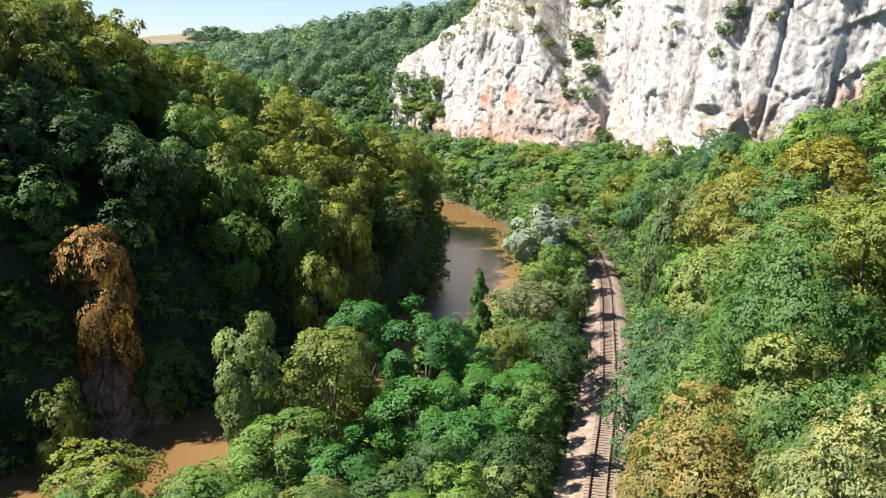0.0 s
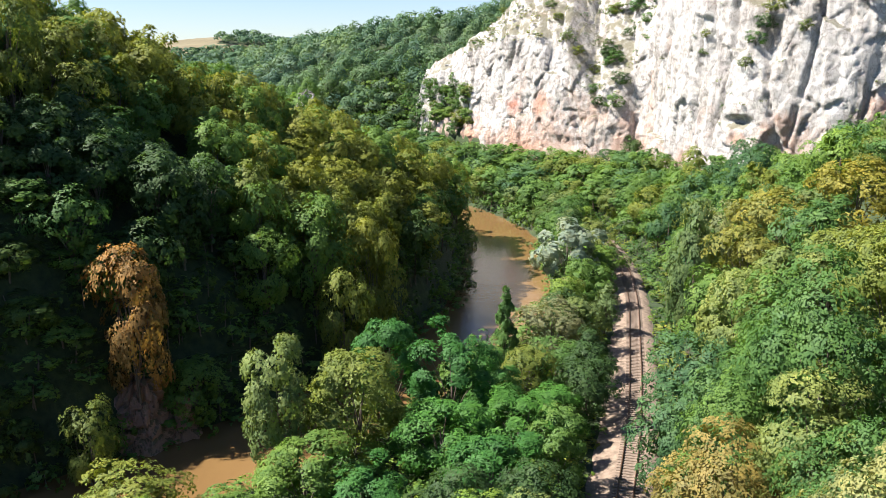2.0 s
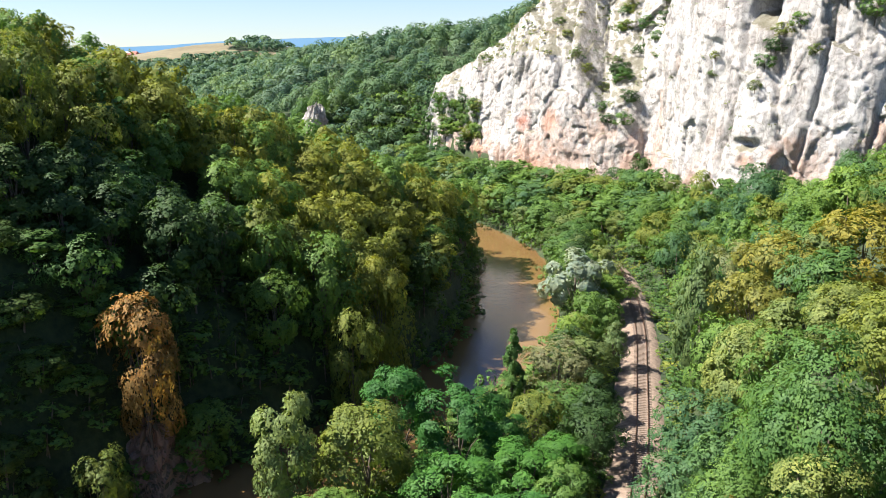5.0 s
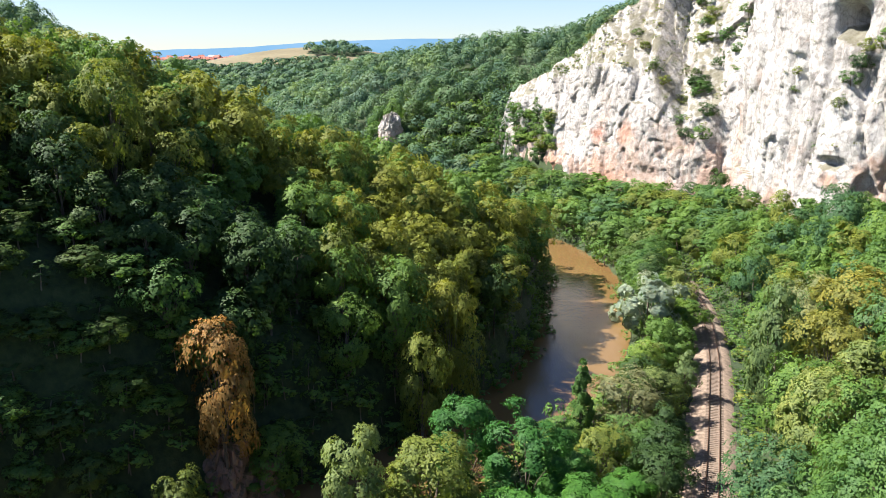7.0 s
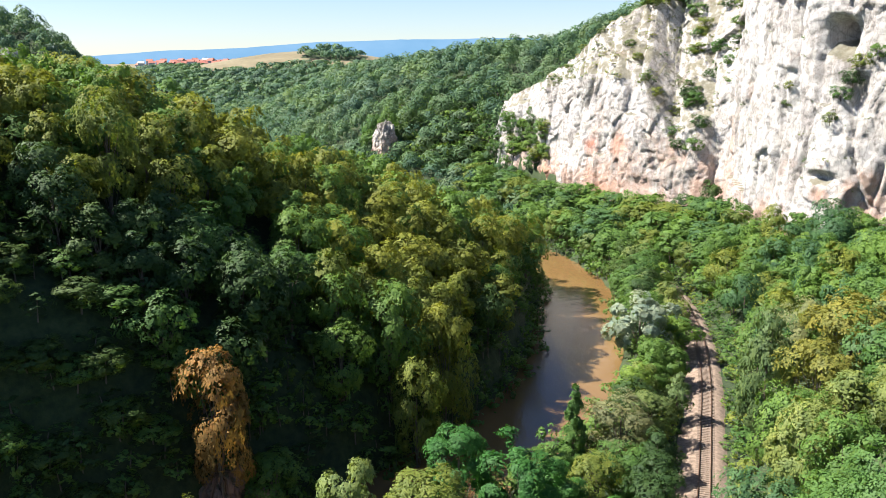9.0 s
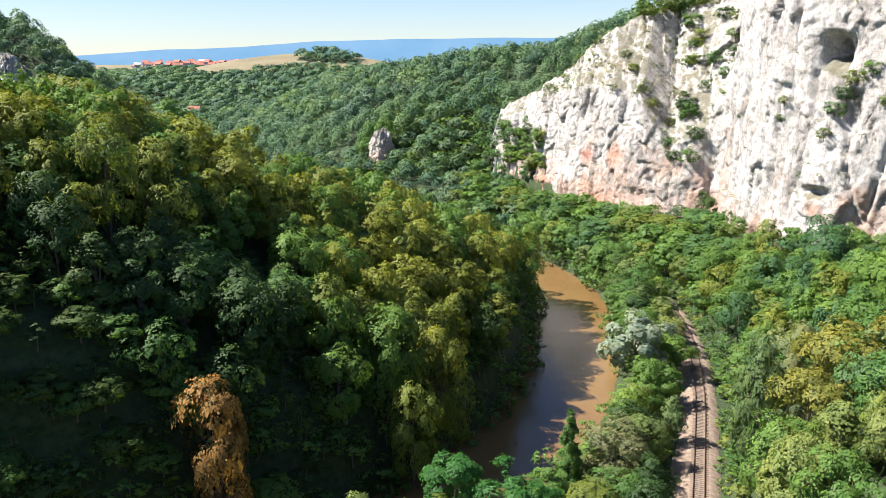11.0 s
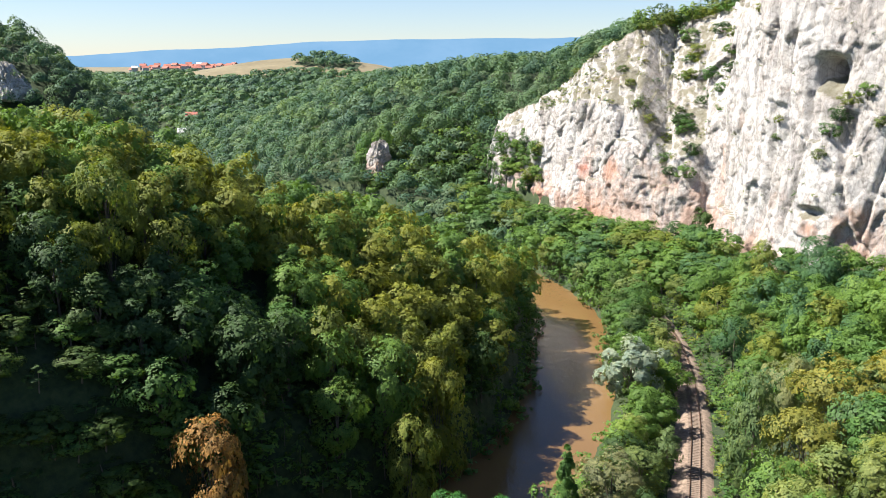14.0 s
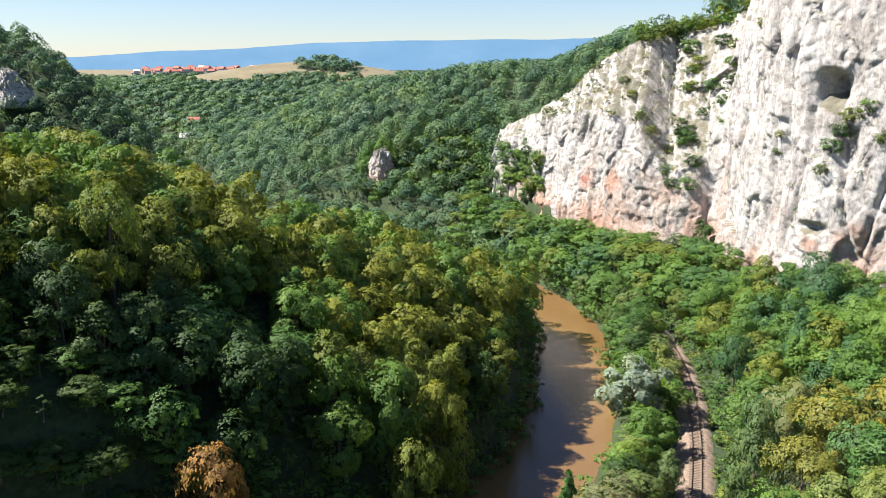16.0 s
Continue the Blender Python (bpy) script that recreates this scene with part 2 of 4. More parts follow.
def box(bm, x0, x1, y0, y1, z0, z1, bevel=0.0):
    r = bmesh.ops.create_cube(bm, size=1, matrix=Matrix.Translation(((x0 + x1) / 2, (y0 + y1) / 2, (z0 + z1) / 2)) @ Matrix.Diagonal((x1 - x0, y1 - y0, z1 - z0, 1)))
    if bevel:
        es = list({e for v in r["verts"] for e in v.link_edges})
        bmesh.ops.bevel(bm, geom=es, offset=bevel, segments=2, affect="EDGES", profile=0.5)
    return bm


# ---- lie of the land ----
def spline(points, step=2.0):
    """A smooth line through the points, sampled evenly."""
    pts = np.array(points, float)
    ext = np.vstack([2 * pts[0] - pts[1], pts, 2 * pts[-1] - pts[-2]])
    out = []
    for i in range(1, len(ext) - 2):
        p0, p1, p2, p3 = ext[i - 1:i + 3]
        n = max(2, int(np.linalg.norm(p2 - p1) / step))
        t = np.linspace(0, 1, n, endpoint=False)[:, None]
        out.append(0.5 * (2 * p1 + (p2 - p0) * t + (2 * p0 - 5 * p1 + 4 * p2 - p3) * t**2 + (3 * p1 - p0 - 3 * p2 + p3) * t**3))
    return np.vstack(out + [pts[-1:]])


def line_dist(x, y, line):
    """Distance to a line, the side (+1 on its left hand) and the place along it."""
    x, y = np.asarray(x, float), np.asarray(y, float)
    shape = x.shape
    q = np.stack([x.ravel(), y.ravel()], 1)
    a, b = line[:-1, :2], line[1:, :2]
    along = np.r_[0, np.cumsum(np.linalg.norm(b - a, axis=1))]
    best = np.full(len(q), 1e9)
    side, where = np.zeros(len(q)), np.zeros(len(q))
    for i in range(len(a)):
        ab = b[i] - a[i]
        t = np.clip(((q - a[i]) @ ab) / (ab @ ab), 0, 1)
        off = q - (a[i] + t[:, None] * ab)
        d = np.hypot(off[:, 0], off[:, 1])
        m = d < best
        best[m], where[m] = d[m], (along[i] + t * (along[i + 1] - along[i]))[m]
        side[m] = np.sign(ab[0] * off[m, 1] - ab[1] * off[m, 0])
    return best.reshape(shape), side.reshape(shape), where.reshape(shape)


RIVER = spline([(-420, -90), (-200, -20), (-110, 26), (-68, 54), (-47, 73), (-33, 89), (-20, 105), (-8, 128), (0, 150), (3, 172), (3, 195), (4, 215), (-1, 238), (-11, 262), (-30, 292), (-62, 322), (-105, 352), (-150, 398), (-200, 470), (-250, 560), (-330, 650), (-460, 720), (-900, 800)], 5.0)
RIVER_Z = -5.0
TRACK = spline([(-20, -60), (-4, 0), (8.6, 55), (12.8, 75), (17.4, 97.6), (22.2, 128), (25.6, 152.6), (27.6, 180), (26.8, 207), (23.5, 227), (17, 247), (8, 268), (-6, 288), (-30, 312), (-62, 345), (-110, 385)], 1.0)
CLIFF = spline([(-95, 452), (-58, 415), (-34, 380), (-21, 352), (-7, 327), (7, 306), (22, 290), (37, 279), (46, 274), (47, 262), (49, 248), (52, 234), (59, 221), (74, 209), (95, 198), (130, 180), (190, 140), (300, 60)], 2.0)
CLIFF_LEN = np.r_[0, np.cumsum(np.linalg.norm(np.diff(CLIFF[:, :2], axis=0), axis=1))]
# along the cliff: height of the rim, and the height above which it lies back
RIM_U = np.array([0, 80, 97, 106, 130, 153, 170, 188, 203, 214, 224, 246, 262, 290, 330, 400, 560])
RIM_H = np.array([4, 8, 16, 35, 42, 48.5, 57, 68, 73, 74, 76, 88, 94, 96, 96, 90, 70])
RIM_K = np.array([3, 6, 13, 30, 36, 43, 47, 48, 45, 28, 34, 72, 86, 88, 88, 80, 60])


def track_offset(x, y):
    d, side, _ = line_dist(x, y, TRACK[::4])
    return -side * d


def track_level(y):
    return -0.2 - 0.011 * np.clip(np.asarray(y, float) - 95, 0, 160)


def smooth(a, b, t):
    t = np.clip((np.asarray(t, float) - a) / (b - a), 0, 1)
    return t * t * (3 - 2 * t)


def cliff_back(h, rim, kink):
    """How far the face has leaned back at height h."""
    return 0.13 * h + np.maximum(0, h - kink) * 0.85


def ground(x, y):
    x, y = np.asarray(x, float), np.asarray(y, float)
    d, side, _ = line_dist(x, y, RIVER)
    dt = track_offset(x, y)
    # the wooded spur inside the river's bend
    crest_y = 189 + 0.95 * x
    crest_z = np.where(x > -8, 6 - 0.9 * (x + 8), np.minimum(6 + 0.54 * (-x - 8), 42 + 0.08 * (-x - 70)))
    e = y - crest_y
    # first term subtracted: unseen ground at far left, lowered to steer the sunlight
    spur = crest_z - 0.7 * np.maximum(0, -x - 0.78 * y - 6) * smooth(150, 90, y) - np.where(e > 34, 4.1 + 0.38 * (e - 34), np.where(e > 0, 0.12 * e, -0.2 * e))
    far_left = np.minimum(-4 + 0.95 * (d - 9), 77 - 0.11 * np.maximum(y - 520, 0) - 0.25 * np.maximum(x + 352, 0) - 0.45 * np.maximum(x + 317, 0))
    far_left = far_left * smooth(380, 540, y) - 30 * (1 - smooth(380, 540, y))
    left = np.minimum(np.maximum(spur, np.maximum(far_left, -3.5)), -5 + 2.3 * np.maximum(d - 8.5, 0))
    # terrace with the track, the slope right of it, and the far plateau
    steep = 0.88 - 0.55 * smooth(100, 190, y)
    right = np.minimum(np.where(dt > 0, np.maximum(0, dt - 4.5) * steep, -0.05 * np.abs(dt)) - 0.5, 42)
    far_right = np.minimum(-4 + 0.5 * (d - 9), 42 + 10 * smooth(-120, -30, x) + 18 * smooth(-15, 40, x) - 30 * smooth(-120, -225, x))
    fr = smooth(285, 345, y)
    right = right * (1 - fr) + far_right * fr
    cd, cs, cu = line_dist(x, y, CLIFF)
    flat = np.where(cs < 0, smooth(74, 108, cu) * (1 - smooth(228, 250, cu)), 0)
    right = right + (np.minimum(right, 1.5 + 0.12 * cd) - right) * flat
    right = np.minimum(right, -5 + 0.9 * np.maximum(d - 9, 0))
    z = np.where(side > 0, left, right)
    # behind the cliff
    rim, kink = np.interp(cu, RIM_U, RIM_H), np.interp(cu, RIM_U, RIM_K)
    cin = np.maximum(cd - 22, 0)
    lean = np.maximum(0.13 + 0.95 * (1 - smooth(60, 125, cu)), 0.95 * smooth(-18, -34, x))
    low = np.minimum(cin / lean, kink)
    high = np.maximum(0, cin - lean * kink) / 0.98
    top = np.minimum(low + high - 2, rim - 1.0) + 0.12 * np.maximum(cd - 40, 0).clip(0, 60) + 0.26 * np.maximum(cd - 26, 0).clip(0, 60) * smooth(-25, 20, x)
    behind = (cs > 0) & (y < 700)
    blend = smooth(60, 118, cu)
    z = np.where(behind, np.maximum(z, top * blend + z * (1 - blend)), z)
    # plateau with meadow far off
    far = smooth(620, 820, y)
    level = 29 + 3 * np.sin(x / 260 + 0.6) * np.cos(y / 340) + 9 * np.exp(-(((x + 175) / 90) ** 2 + ((y - 735) / 70) ** 2)) + 32 * np.exp(-(((x + 270) / 150) ** 2 + ((y - 930) / 90) ** 2)) + 15 * smooth(950, 1200, y)
    z = z * (1 - far) + np.minimum(level, -4 + 0.6 * np.maximum(d - 9, 0)) * far
    z = z - 50 * smooth(1500, 2600, y)
    # the line's formation
    z = np.where(np.abs(dt) < 7, np.minimum(z, track_level(y) - 0.7 + 0.35 * np.maximum(np.abs(dt) - 3.5, 0)), z)
    # channel
    bed = -7.5 + 4.5 * smooth(7.5, 11, d)
    return np.where(d < 11, np.minimum(z, bed), z)


def in_meadow(x, y):
    wob = 18 * np.sin(x / 31.0) + 14 * np.sin(y / 23.0)
    clump = ((x + 243) / 33) ** 2 + ((y - 900) / 26) ** 2 < 1
    return (((x + 282 + wob) / 155) ** 2 + ((y - 960 + wob) / 120) ** 2 < 1) & ~clump


def axis_steps(lo, a, b, hi, fine, growth=1.09):
    mid = list(np.arange(a, b + 0.01, fine))
    out, s = [], fine
    while (out[-1] if out else b) < hi:
        s *= growth
        out.append((out[-1] if out else b) + s)
    back, s = [], fine
    while (back[-1] if back else a) > lo:
        s *= growth
        back.append((back[-1] if back else a) - s)
    return np.array(back[::-1] + mid + out)


def grid_faces(nx, ny):
    i = np.arange(nx * ny).reshape(ny, nx)
    return np.stack([i[:-1, :-1], i[:-1, 1:], i[1:, 1:], i[1:, :-1]], -1).reshape(-1, 4)


def fast_mesh(name, verts, faces, mats, smooth_faces=True, index=None, normals=None):
    me = bpy.data.meshes.new(name)
    verts, faces = np.asarray(verts, np.float32), np.asarray(faces, np.int32)
    n, k = faces.shape
    me.vertices.add(len(verts))
    me.vertices.foreach_set("co", verts.ravel())
    me.loops.add(n * k)
    me.loops.foreach_set("vertex_index", faces.ravel())
    me.polygons.add(n)
    me.polygons.foreach_set("loop_start", np.arange(0, n * k, k, dtype=np.int32))
    me.polygons.foreach_set("loop_total", np.full(n, k, np.int32))
    if smooth_faces:
        me.polygons.foreach_set("use_smooth", np.ones(n, bool))
    for m in mats:
        me.materials.append(m)
    if index is not None:
        me.polygons.foreach_set("material_index", np.asarray(index, np.int32))
    if normals is not None:
        soft = me.attributes.new("custom_normal", "FLOAT_VECTOR", "POINT")
        soft.data.foreach_set("vector", np.asarray(normals, np.float32).ravel())
    me.update()
    me.validate()
    return me


gx, gy = axis_steps(-3200, -150, 170, 3200, 3.0), axis_steps(-300, 20, 470, 4950, 3.0, 1.07)
GX, GY = np.meshgrid(gx, gy)
GZ = ground(GX, GY)
GZ += np.array([noise.noise((a * 0.09, b * 0.09, 0)) + 0.5 * noise.noise((a * 0.3, b * 0.3, 3)) for a, b in zip(GX.ravel(), GY.ravel())]).reshape(GX.shape) * 0.5 * (np.abs(track_offset(GX, GY)) > 5)
faces = grid_faces(len(gx), len(gy))
mid = np.stack([GX.ravel()[faces].mean(1), GY.ravel()[faces].mean(1)], 1)
meadow = in_meadow(mid[:, 0], mid[:, 1]) | (((mid[:, 1] > 1100) & (mid[:, 1] < 2500)) & (np.sin(mid[:, 0] / 70 + mid[:, 1] / 110) > 0.2))
tagged(new("ground", fast_mesh("ground", np.stack([GX.ravel(), GY.ravel(), GZ.ravel()], 1), faces, [GROUND, FIELD], True, meadow)), "wooded valley ground with dry meadow on the plateau", "ground", kind="structure")

# river surface
mids = RIVER
tang = np.gradient(mids, axis=0)
tang /= np.linalg.norm(tang, axis=1)[:, None]
nor = np.stack([-tang[:, 1], tang[:, 0]], 1)
rows = np.stack([mids + nor * w for w in np.linspace(-11, 11, 9)], 1)
rv = np.concatenate([rows, np.full(rows.shape[:2] + (1,), RIVER_Z)], -1).reshape(-1, 3)
tagged(new("water", fast_mesh("water", rv, grid_faces(9, len(mids)), [WATER])), "muddy brown river water, calm and partly shaded", "river", kind="structure")


# ---- cliff ----
def facet(p, tilt, step):
    """Broken faces of stone: each block of the joint pattern is set back and tilted by itself. Also how near the next joint is."""
    gap, at = noise.voronoi(p)
    c = at[0]
    r1, r2, r3 = noise.cell(c * 9.1), noise.cell(c * 7.3 + Vector((3, 1, 2))), noise.cell(c * 5.7 + Vector((1, 7, 4)))
    off = p - c
    return step * r1 + tilt * (off.x * r2 + off.z * r3), gap[1] - gap[0]


CLIFF_FROM, CLIFF_STEP = 84, 0.5


def build_cliff(step_h=0.5):
    us = np.arange(CLIFF_FROM, 352, CLIFF_STEP)
    px, py = np.interp(us, CLIFF_LEN, CLIFF[:, 0]), np.interp(us, CLIFF_LEN, CLIFF[:, 1])
    dx, dy = np.gradient(px), np.gradient(py)
    # a calmer direction in which the face leans back
    k = np.ones(49) / 49
    dx, dy = np.convolve(np.pad(dx, 24, "edge"), k, "valid"), np.convolve(np.pad(dy, 24, "edge"), k, "valid")
    ln = np.hypot(dx, dy)
    bx, by = -dy / ln, dx / ln
    lx, ly = 0.3 * bx, 0.3 * by + 0.7
    ll = np.hypot(lx, ly)
    lx, ly = lx / ll, ly / ll
    rim, kink = np.interp(us, RIM_U, RIM_H), np.interp(us, RIM_U, RIM_K)
    rows = int(104 / step_h)
    verts = np.zeros((rows, len(us), 3))
    for j, u in enumerate(us):
        ragged = 2.2 * noise.noise((u * 0.11, 0.3, 0)) + 1.0 * noise.noise((u * 0.45, 5.3, 0))
        top = rim[j] + ragged
        for i in range(rows):
            f = i / (rows - 1)
            h = -6 + f * (top + 6 + 3)
            over = max(0, h - top)
            back = cliff_back(min(h, top), top, kink[j]) + over * 5
            warp = 2.2 * noise.noise((u * 0.07, h * 0.06, 5.0))
            big = 2.4 * noise.fractal((u * 0.03, 2.0, h * 0.016), 1.0, 2.1, 3)
            a, _ = facet(Vector(((u + warp) * 0.085, 3.1, h * 0.042)), 1.3, 1.0)
            b, joint = facet(Vector(((u + warp) * 0.25, 8.1, h * 0.13)), 0.38, 0.32)
            c, _ = facet(Vector(((u + 0.4 * warp) * 0.7, 1.1, h * 0.42)), 0.15, 0.14)
            crack = 0.4 * math.exp(-(joint * 12) ** 2)
            flutes = 1.6 * max(0, 1 - 7.0 * abs(noise.noise(((u + warp) * 0.10, 7.3, h * 0.016)))) ** 2
            rough = 1.0 - 0.5 * noise.ridged_multi_fractal(((u + warp) * 0.26, h * 0.10, 1.7), 0.65, 2.4, 5, 1.0, 2.0)
            push = big + a + b + c + crack + flutes + 0.8 * rough + 0.2 * noise.noise((u * 1.3, h * 0.9, 3.3)) - 1.0
            # hollows under overhangs
            for cu, ch, ru, rh, depth in HOLLOWS:
                p, q = (u - cu) / ru, (h - ch) / rh
                r = p * p + q * q
                if r < 4 and q < 1.0:
                    push += depth * math.exp(-r * 1.5) * (1.0 if q < 0.6 else max(0, (1.0 - q) / 0.4))
            fade = 1 - 0.85 * min(1, over / 3)
            verts[i, j] = (px[j] + lx[j] * back + bx[j] * push * fade, py[j] + ly[j] * back + by[j] * push * fade, h - over * 1.6 + 0.3 * rough)
    return verts


# along the cliff, height, half width, half height, depth: the cave in the high wall, the slot at its foot, undercuts at the base
HOLLOWS = [(288, 25, 4.5, 1.8, 3), (290.5, 58.8, 4.4, 4.8, 9), (222, 12, 6, 8, 1.6), (205, 13, 8, 3, 1.0), (150, 9, 18, 3, 1.4), (120, 7, 12, 4, 1.4), (173, 26, 2.5, 2.5, 1.6), (186, 25, 4, 4, 1.0), (296, 44, 3, 7, 2.4)]
cv = build_cliff()
cliff = tagged(new("cliff", fast_mesh("cliff", cv.reshape(-1, 3), grid_faces(cv.shape[1], cv.shape[0]), [ROCK], False)), "pale limestone cliff with rust-red stains and grassy ledges", "cliff", kind="structure")


# ---- trees ----
def unit(v):
    return v / (np.linalg.norm(v, axis=1)[:, None] + 1e-9)


def leaf_sprays(rng, pos, nrm, size, long, shade):
    """One folded leaf spray at each place, turned to nrm and lit as the side of the crown that it belongs to."""
    t = unit(np.cross(nrm, rng.normal(size=nrm.shape)))
    b = np.cross(nrm, t)
    s = (size * rng.uniform(0.6, 1.35, len(pos)))[:, None]
    v = np.stack([pos - t * s * long * 0.6 + b * s * 0.25, pos - b * s * 0.6, pos + t * s * long * 0.6 + b * s * 0.35 - nrm * s * 0.22], 1)
    turned = (np.cross(v[:, 1] - v[:, 0], v[:, 2] - v[:, 0]) * shade).sum(1) < 0
    v[turned] = v[turned][:, ::-1]
    return v.reshape(-1, 3), np.repeat(shade, 3, axis=0)


def sprig_cloud(rng, centers, outs, radius, sprigs, leaves, size, spread, flat=0.85, upward=0.45, long=1.5):
    """Lobes of a crown: each carries many drooping sprigs over its outer side, each sprig a small fan of leaves."""
    which = np.repeat(np.arange(len(centers)), sprigs)
    o = outs[which]
    dirs = unit(rng.normal(size=(len(which), 3)))
    inward = (dirs * (o + np.array([0, 0, 0.35]))).sum(1) < -0.2
    dirs[inward] *= -1
    at = centers[which] + dirs * np.array([1, 1, flat]) * (radius[which] * rng.uniform(0.80, 1.12, len(which)))[:, None]
    face = unit(dirs * 0.75 + o * 0.25 + np.array([0, 0, upward]) + rng.normal(size=dirs.shape) * 0.22)
    k = np.repeat(np.arange(len(at)), leaves)
    t = unit(np.cross(face, rng.normal(size=face.shape)))
    b = np.cross(face, t)
    ang, rho = rng.uniform(0, 2 * math.pi, len(k)), np.sqrt(rng.uniform(0.02, 1, len(k)))
    reach = (spread * rng.uniform(0.65, 1.35, len(at)))[k]
    radial = t[k] * np.cos(ang)[:, None] + b[k] * np.sin(ang)[:, None]
    pos = at[k] + radial * (rho * reach)[:, None] - face[k] * (0.22 * rho ** 2 * reach)[:, None] + rng.normal(size=(len(k), 3)) * 0.12 * spread
    nrm = unit(face[k] + radial * (0.35 * rho)[:, None] + rng.normal(size=pos.shape) * 0.18)
    shade = unit(dirs[k] * 0.55 + o[k] * 0.35 + nrm * 0.5)
    return leaf_sprays(rng, pos, nrm, size, long, shade)


def crown_lobes(rng, kind, lobes):
    """Centres of a crown's lobes, their outward directions and radii, for a tree 12 m high."""
    if kind == "spruce":
        h = 1 - np.sqrt(rng.uniform(0, 1, lobes))
        z = 1.2 + 10.6 * h
        r = 3.0 * (1 - h) * rng.uniform(0.3, 1.0, lobes)
        a = rng.uniform(0, 2 * math.pi, lobes)
        c = np.stack([r * np.cos(a), r * np.sin(a), z - 0.25 * r], 1)
        o = np.stack([np.cos(a), np.sin(a), np.full(lobes, 0.2)], 1)
        return c, o, 0.28 + 0.45 * (1 - h)
    rx, rz, cz, out, br = {
        "broad": (4.1, 5.6, 6.5, 0.67, (1.3, 2.1)), "tall": (3.3, 5.8, 6.5, 0.70, (0.9, 1.5)), "robinia": (4.4, 5.4, 6.5, 0.74, (0.75, 1.4)),
        "willow": (4.5, 5.2, 6.3, 0.72, (0.9, 1.6)), "sparse": (3.9, 5.0, 6.6, 0.62, (0.7, 1.3)), "bush": (4.9, 5.6, 5.6, 0.62, (1.2, 2.2))}[kind]
    i = np.arange(lobes) + 0.5
    dz = 1 - i / lobes * 1.80
    an = i * 2.39996 + rng.uniform(0, 6.28)
    d = unit(np.stack([np.sqrt(1 - dz ** 2) * np.cos(an), np.sqrt(1 - dz ** 2) * np.sin(an), dz], 1) + rng.normal(size=(lobes, 3)) * 0.2)
    waves = rng.uniform(0, 6.28, 3)
    ang = np.arctan2(d[:, 1], d[:, 0])
    swell = 1 + 0.14 * np.sin(2 * ang + waves[0]) + 0.10 * np.sin(3 * ang + waves[1]) + 0.10 * np.sin(4 * d[:, 2] + waves[2])
    rr = out * swell * rng.uniform(0.82, 1.15, lobes)
    # the crown narrows towards its foot
    slim = np.where(d[:, 2] < 0, 1 + 0.18 * d[:, 2], 1)
    c = d * rr[:, None] * np.stack([rx * slim, rx * slim, np.full(lobes, rz)], 1) + np.array([0, 0, cz])
    return c, d, rng.uniform(*br, lobes)


LOD = {  # lobes, sprigs to a lobe, leaves to a sprig, size of a leaf spray, reach of a sprig
    "close": (17, 60, 19, 0.123, 0.38), "near": (16, 38, 14, 0.178, 0.44), "mid": (15, 24, 11, 0.246, 0.52), "far": (13, 15, 9, 0.345, 0.60),
    "rim": (9, 9, 6, 0.50, 0.62), "low": (7, 7, 6, 0.52, 0.62), "weed": (4, 5, 5, 0.9, 0.8)}
KIND_LOOK = {"broad": (0.82, 0.45, 1.3), "tall": (0.88, 0.40, 1.3), "robinia": (0.85, 0.42, 2.0), "willow": (1.0, 0.3, 2.2), "sparse": (1.0, 0.35, 1.4), "spruce": (0.5, 0.3, 2.4), "bush": (0.85, 0.5, 1.4)}


def trunk_mesh(rng, centers, lean=0.5):
    """A tapered bole with limbs that run out to some of the boughs."""
    verts, faces = [], []

    def limb(a, b, r0, r1, n=5, rings=3):
        a, b = np.array(a, float), np.array(b, float)
        base = len(verts)
        way = (b - a) / np.linalg.norm(b - a)
        s = np.cross(way, (0.3, 0.9, 0.2))
        s /= np.linalg.norm(s)
        w = np.cross(way, s)
        for k in range(rings):
            f = k / (rings - 1)
            c = a + (b - a) * f + np.array([0, 0, 0.12 * np.linalg.norm(b - a) * math.sin(f * math.pi)])
            r = r0 + (r1 - r0) * f
            for q in range(n):
                an = 2 * math.pi * q / n
                verts.append(c + (s * math.cos(an) + w * math.sin(an)) * r)
        for k in range(rings - 1):
            for q in range(n):
                faces.append((base + k * n + q, base + k * n + (q + 1) % n, base + (k + 1) * n + (q + 1) % n, base + (k + 1) * n + q))

    top = np.array([rng.normal() * lean, rng.normal() * lean, 7.6])
    limb((0, 0, -1.2), top, 0.20, 0.05, 7, 4)
    pick = rng.choice(len(centers), min(11, len(centers)), replace=False)
    for i in pick:
        f = min(0.85, max(0.2, (centers[i][2] - 2.5) / 11))
        limb(np.array([0, 0, -1.2]) * (1 - f) + top * f, centers[i], 0.07, 0.02, 4)
    return np.array(verts), np.array(faces)


PROTO = {}
TREE_COUNT = 0


